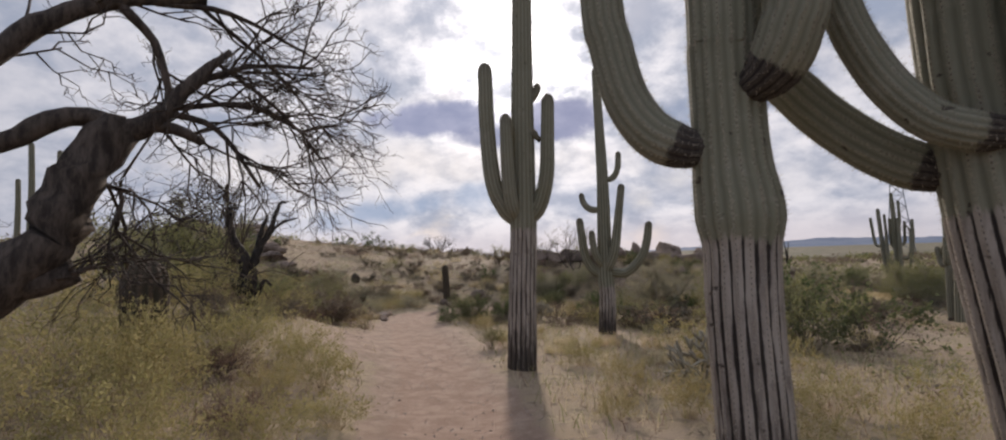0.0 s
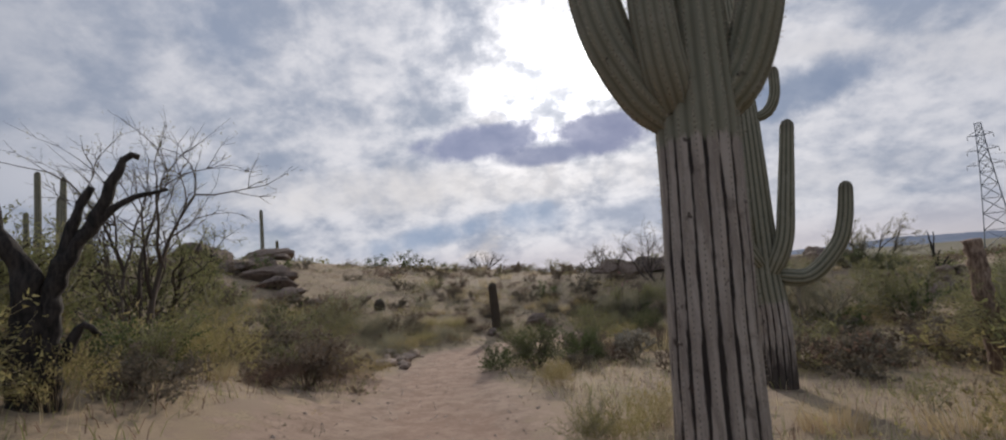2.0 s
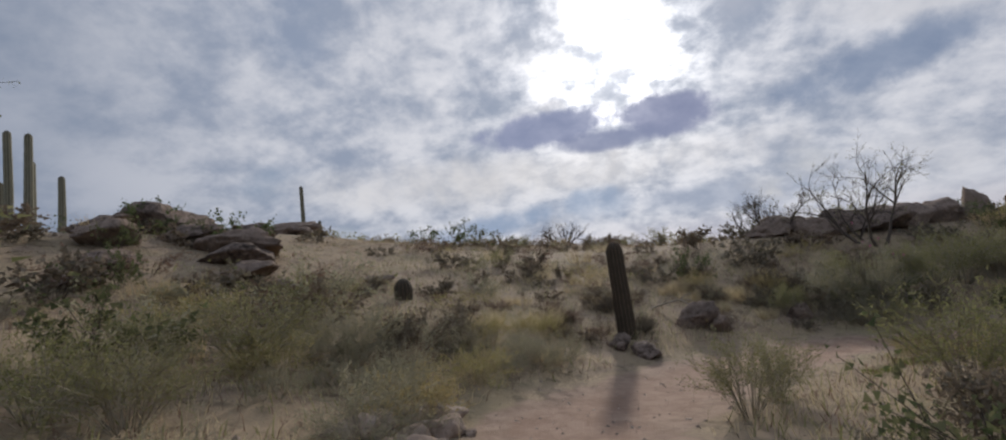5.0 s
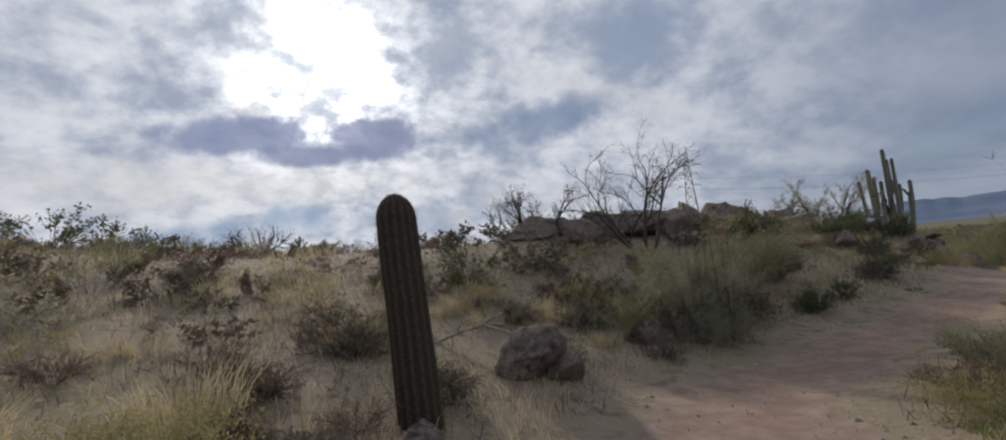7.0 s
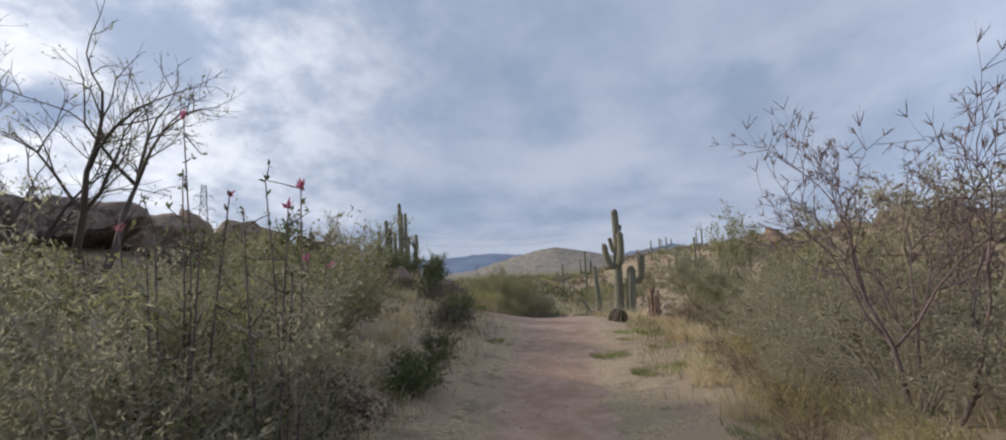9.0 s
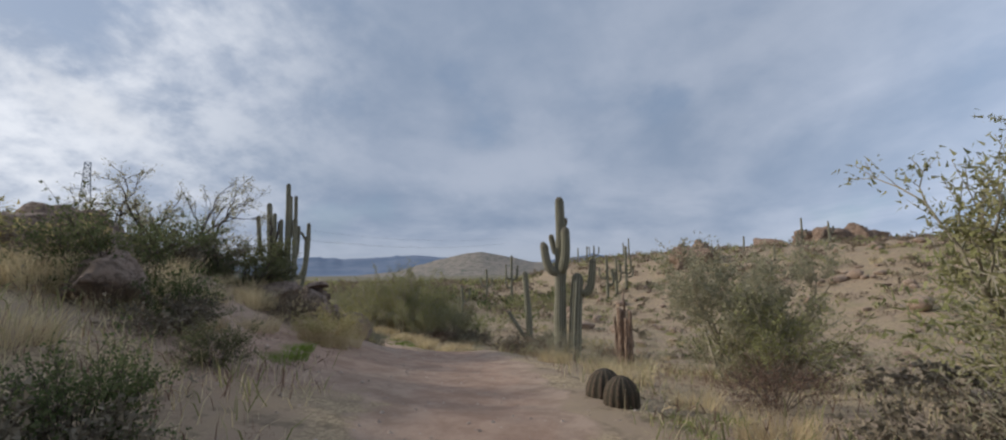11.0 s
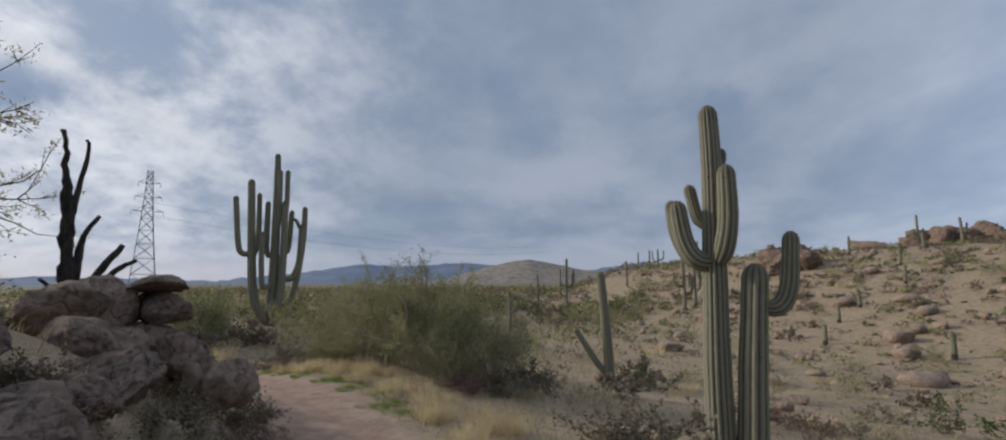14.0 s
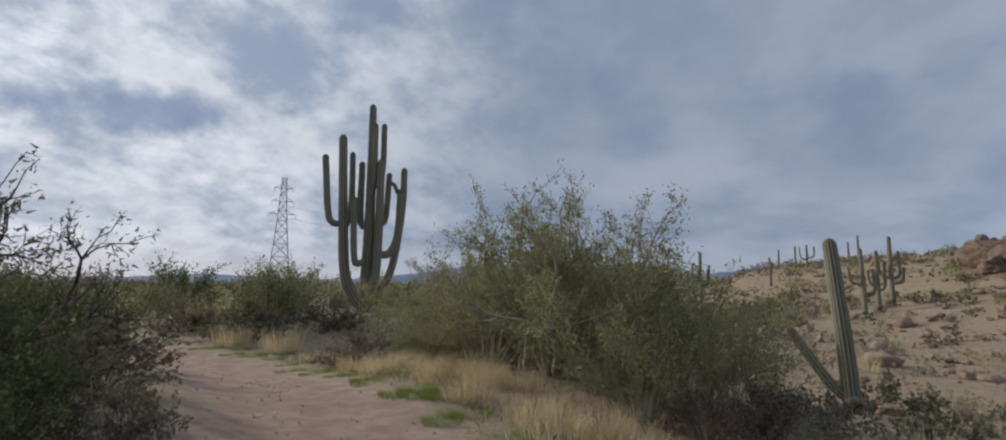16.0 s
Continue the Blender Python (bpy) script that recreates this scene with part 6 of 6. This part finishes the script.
# ---- small growth that nobody could count ----
def build_grass(name, label, mats, spots, count, high, thin, seed, patchy, away=0.85, far=3.2):
    rng = np.random.default_rng(seed)
    pts = []
    for (x0, x1, y0, y1), share in spots:
        pts.append(np.stack([rng.uniform(x0, x1, int(count * share)), rng.uniform(y0, y1, int(count * share))], 1))
    P = np.concatenate(pts)
    d = np.concatenate([trail_distance(P[i:i + 4000, 0], P[i:i + 4000, 1]) for i in range(0, len(P), 4000)])
    dens = 0.5 + 0.5 * np.sin(P[:, 0] * 1.7 + np.sin(P[:, 1] * 1.1)) * np.sin(P[:, 1] * 1.9 + 1.3 * np.sin(P[:, 0] * 0.8))
    keep = (d > away + rng.uniform(0, 0.3, len(d))) & (rng.random(len(d)) < (1 - patchy) + patchy * dens) & (rng.random(len(d)) < np.clip(1.25 - (d - away) / (far * 3), 0.12, 1))
    bare = (((P[:, 0] - 11.2) / 2.1) ** 2 + ((P[:, 1] - 24.2) / 1.3) ** 2 < 1) | (((P[:, 0] + 0.7) / 1.6) ** 2 + ((P[:, 1] - 9.2) / 2.6) ** 2 < 1)
    keep &= ~bare
    P = P[keep]
    n = len(P)
    Z = np.concatenate([land(P[i:i + 4000, 0], P[i:i + 4000, 1]) for i in range(0, n, 4000)])
    h = high * rng.uniform(0.35, 1.0, n)
    th, lean = rng.uniform(0, 2 * np.pi, n), h * rng.uniform(0.2, 1.4, n)
    dx, dy = np.cos(th), np.sin(th)
    w = thin * rng.uniform(0.7, 1.3, n)
    wx, wy = -np.sin(th + 0.8) * w, np.cos(th + 0.8) * w
    a = np.stack([P[:, 0] - wx, P[:, 1] - wy, Z - 0.02], 1)
    b = np.stack([P[:, 0] + wx, P[:, 1] + wy, Z - 0.02], 1)
    m1 = np.stack([P[:, 0] + wx * 0.7 + dx * lean * 0.35, P[:, 1] + wy * 0.7 + dy * lean * 0.35, Z + h * 0.6], 1)
    m0 = np.stack([P[:, 0] - wx * 0.7 + dx * lean * 0.35, P[:, 1] - wy * 0.7 + dy * lean * 0.35, Z + h * 0.6], 1)
    t = np.stack([P[:, 0] + dx * lean, P[:, 1] + dy * lean, Z + h], 1)
    V = np.stack([a, b, m1, m0, t], 1).reshape(-1, 3)
    q = np.arange(n)[:, None] * 5
    me = bpy.data.meshes.new(name)
    me.from_pydata(V.tolist(), [], np.concatenate([q, q + 1, q + 2, q + 3], 1).tolist() + np.concatenate([q + 3, q + 2, q + 4], 1).tolist())
    me.materials.append(mats)
    tagged(new(name, me), label, "grass", kind="stuff")


ALONG = [((-7, 8, -3, 14), 0.36), ((-8, 9, 13, 26), 0.34), ((7, 25, 17, 33), 0.28)]
build_grass("dry_grass", "sparse pale dry grass over the sandy soil", STRAW, ALONG, 74000, 0.17, 0.0028, 1, 0.97)
build_grass("withered_weeds", "low brown withered weeds", RUST, ALONG, 40000, 0.16, 0.004, 2, 0.7)
build_grass("green_weeds", "low olive weeds between the shrubs", OLIVE, ALONG, 40000, 0.2, 0.005, 3, 0.9)


def build_scrub(name, label, mat, areas, leaf, seed, away=4.0, slim=1.0):
    """Low scrub beyond the near slopes: many small rounded clumps of leaves."""
    rng = np.random.default_rng(seed)
    V = []
    for x0, x1, y0, y1, count, lo, hi in areas:
        x, y = rng.uniform(x0, x1, count), rng.uniform(y0, y1, count)
        ok = trail_distance(x, y) > away
        x, y = x[ok], y[ok]
        z, r = land(x, y), rng.uniform(lo, hi, len(x))
        per = 44
        th, u = rng.uniform(0, 2 * np.pi, (len(x), per)), np.sqrt(rng.random((len(x), per)))
        up = rng.random((len(x), per)) * np.sqrt(1 - 0.85 * u ** 2)
        px = x[:, None] + np.cos(th) * u * r[:, None]
        py = y[:, None] + np.sin(th) * u * r[:, None]
        pz = z[:, None] + up * r[:, None] * 0.85
        P = np.stack([px, py, pz], 2)
        a, b = rng.normal(0, 1, P.shape), rng.normal(0, 1, P.shape)
        wide = np.clip(trail_distance(x, y) / 16, 0.6, 2.4)[:, None, None]
        s = leaf * (0.6 + 0.8 * rng.random((len(x), per, 1))) * (0.5 + r[:, None, None]) * wide
        V.append(np.stack([P, P + a * s * slim, P + b * s], 2).reshape(-1, 3))
    V = np.concatenate(V)
    me = bpy.data.meshes.new(name)
    me.from_pydata(V.tolist(), [], np.arange(len(V)).reshape(-1, 3).tolist())
    me.materials.append(mat)
    tagged(new(name, me), label, "scrub", kind="stuff")


FAR_SLOPES = [(24, 62, -10, 26, 360, 0.2, 0.55), (60, 110, -20, 27, 380, 0.3, 0.9), (24, 70, 26, 60, 450, 0.4, 1.0), (60, 140, 26, 110, 500, 0.6, 1.6), (8, 60, 44, 110, 350, 0.5, 1.2), (-30, 4, 20, 50, 260, 0.2, 0.55), (5, 26, -4, 17, 260, 0.2, 0.6), (-30, -6, 2, 22, 200, 0.25, 0.6), (6, 24, 26, 44, 160, 0.2, 0.5)]
build_scrub("far_grey_scrub", "grey-brown scrub dotted over the far slopes", GREY, FAR_SLOPES, 0.042, 4)
build_scrub("far_olive_scrub", "olive scrub dotted over the far slopes", OLIVE, [(a, b, c, d, n // 2, lo, hi * 1.1) for a, b, c, d, n, lo, hi in FAR_SLOPES], 0.045, 5)
build_scrub("far_dark_scrub", "dark brush dotted over the far slopes", GREEN, [(a, b, c, d, n // 4, lo, hi) for a, b, c, d, n, lo, hi in FAR_SLOPES], 0.042, 6)
NEAR_BANKS = [(-12, 4, 16, 34, 900, 0.08, 0.26), (-9, 9, -2, 16, 420, 0.06, 0.2), (3, 17, 22, 34, 420, 0.08, 0.24), (3, 24, 15, 21, 260, 0.08, 0.24), (17, 27, 24, 36, 200, 0.1, 0.26)]
build_scrub("low_straw_mounds", "low mounds of matted straw-coloured grass", STRAW, NEAR_BANKS, 0.07, 14, 1.05, 0.10)
build_scrub("low_brown_mounds", "low mounds of withered brown weeds", RUST, NEAR_BANKS, 0.06, 15, 1.05, 0.14)
build_scrub("low_grey_mounds", "low mounds of grey-brown twigs", GREY, [(a, b, c, d, n // 2, lo, hi * 1.2) for a, b, c, d, n, lo, hi in NEAR_BANKS], 0.06, 16, 1.1, 0.2)


def build_gravel():
    rng = random.Random(3)
    s = Shape()
    for i in range(5200):
        k = SAMPLES[rng.randrange(len(SAMPLES))]
        off = rng.gauss(0, 0.8)
        x, y = k[0] - k[6] * off + rng.uniform(-0.4, 0.4), k[1] + k[5] * off + rng.uniform(-0.4, 0.4)
        r = rng.uniform(0.006, 0.018) * (1.7 if abs(off) > 0.8 and rng.random() < 0.25 else 1.0)
        b = len(s.v)
        turn = rng.uniform(0, 6.28)
        for q in range(5):
            a = turn + q * 1.2566
            s.v.append(Vector((x + math.cos(a) * r * rng.uniform(0.8, 1.2), y + math.sin(a) * r, 0)))
        s.v.append(Vector((x, y, r * 0.8)))
        s.f += [(b + q, b + (q + 1) % 5, b + 5) for q in range(5)]
    P = np.array([tuple(v) for v in s.v])
    Z = np.concatenate([land(P[i:i + 4000, 0], P[i:i + 4000, 1]) for i in range(0, len(P), 4000)])
    s.v = [Vector((p[0], p[1], p[2] + z)) for p, z in zip(P, Z)]
    tagged(new("gravel", s.mesh("gravel", STONE, True)), "loose pebbles on the sandy footpath", "gravel", kind="stuff")


build_gravel()
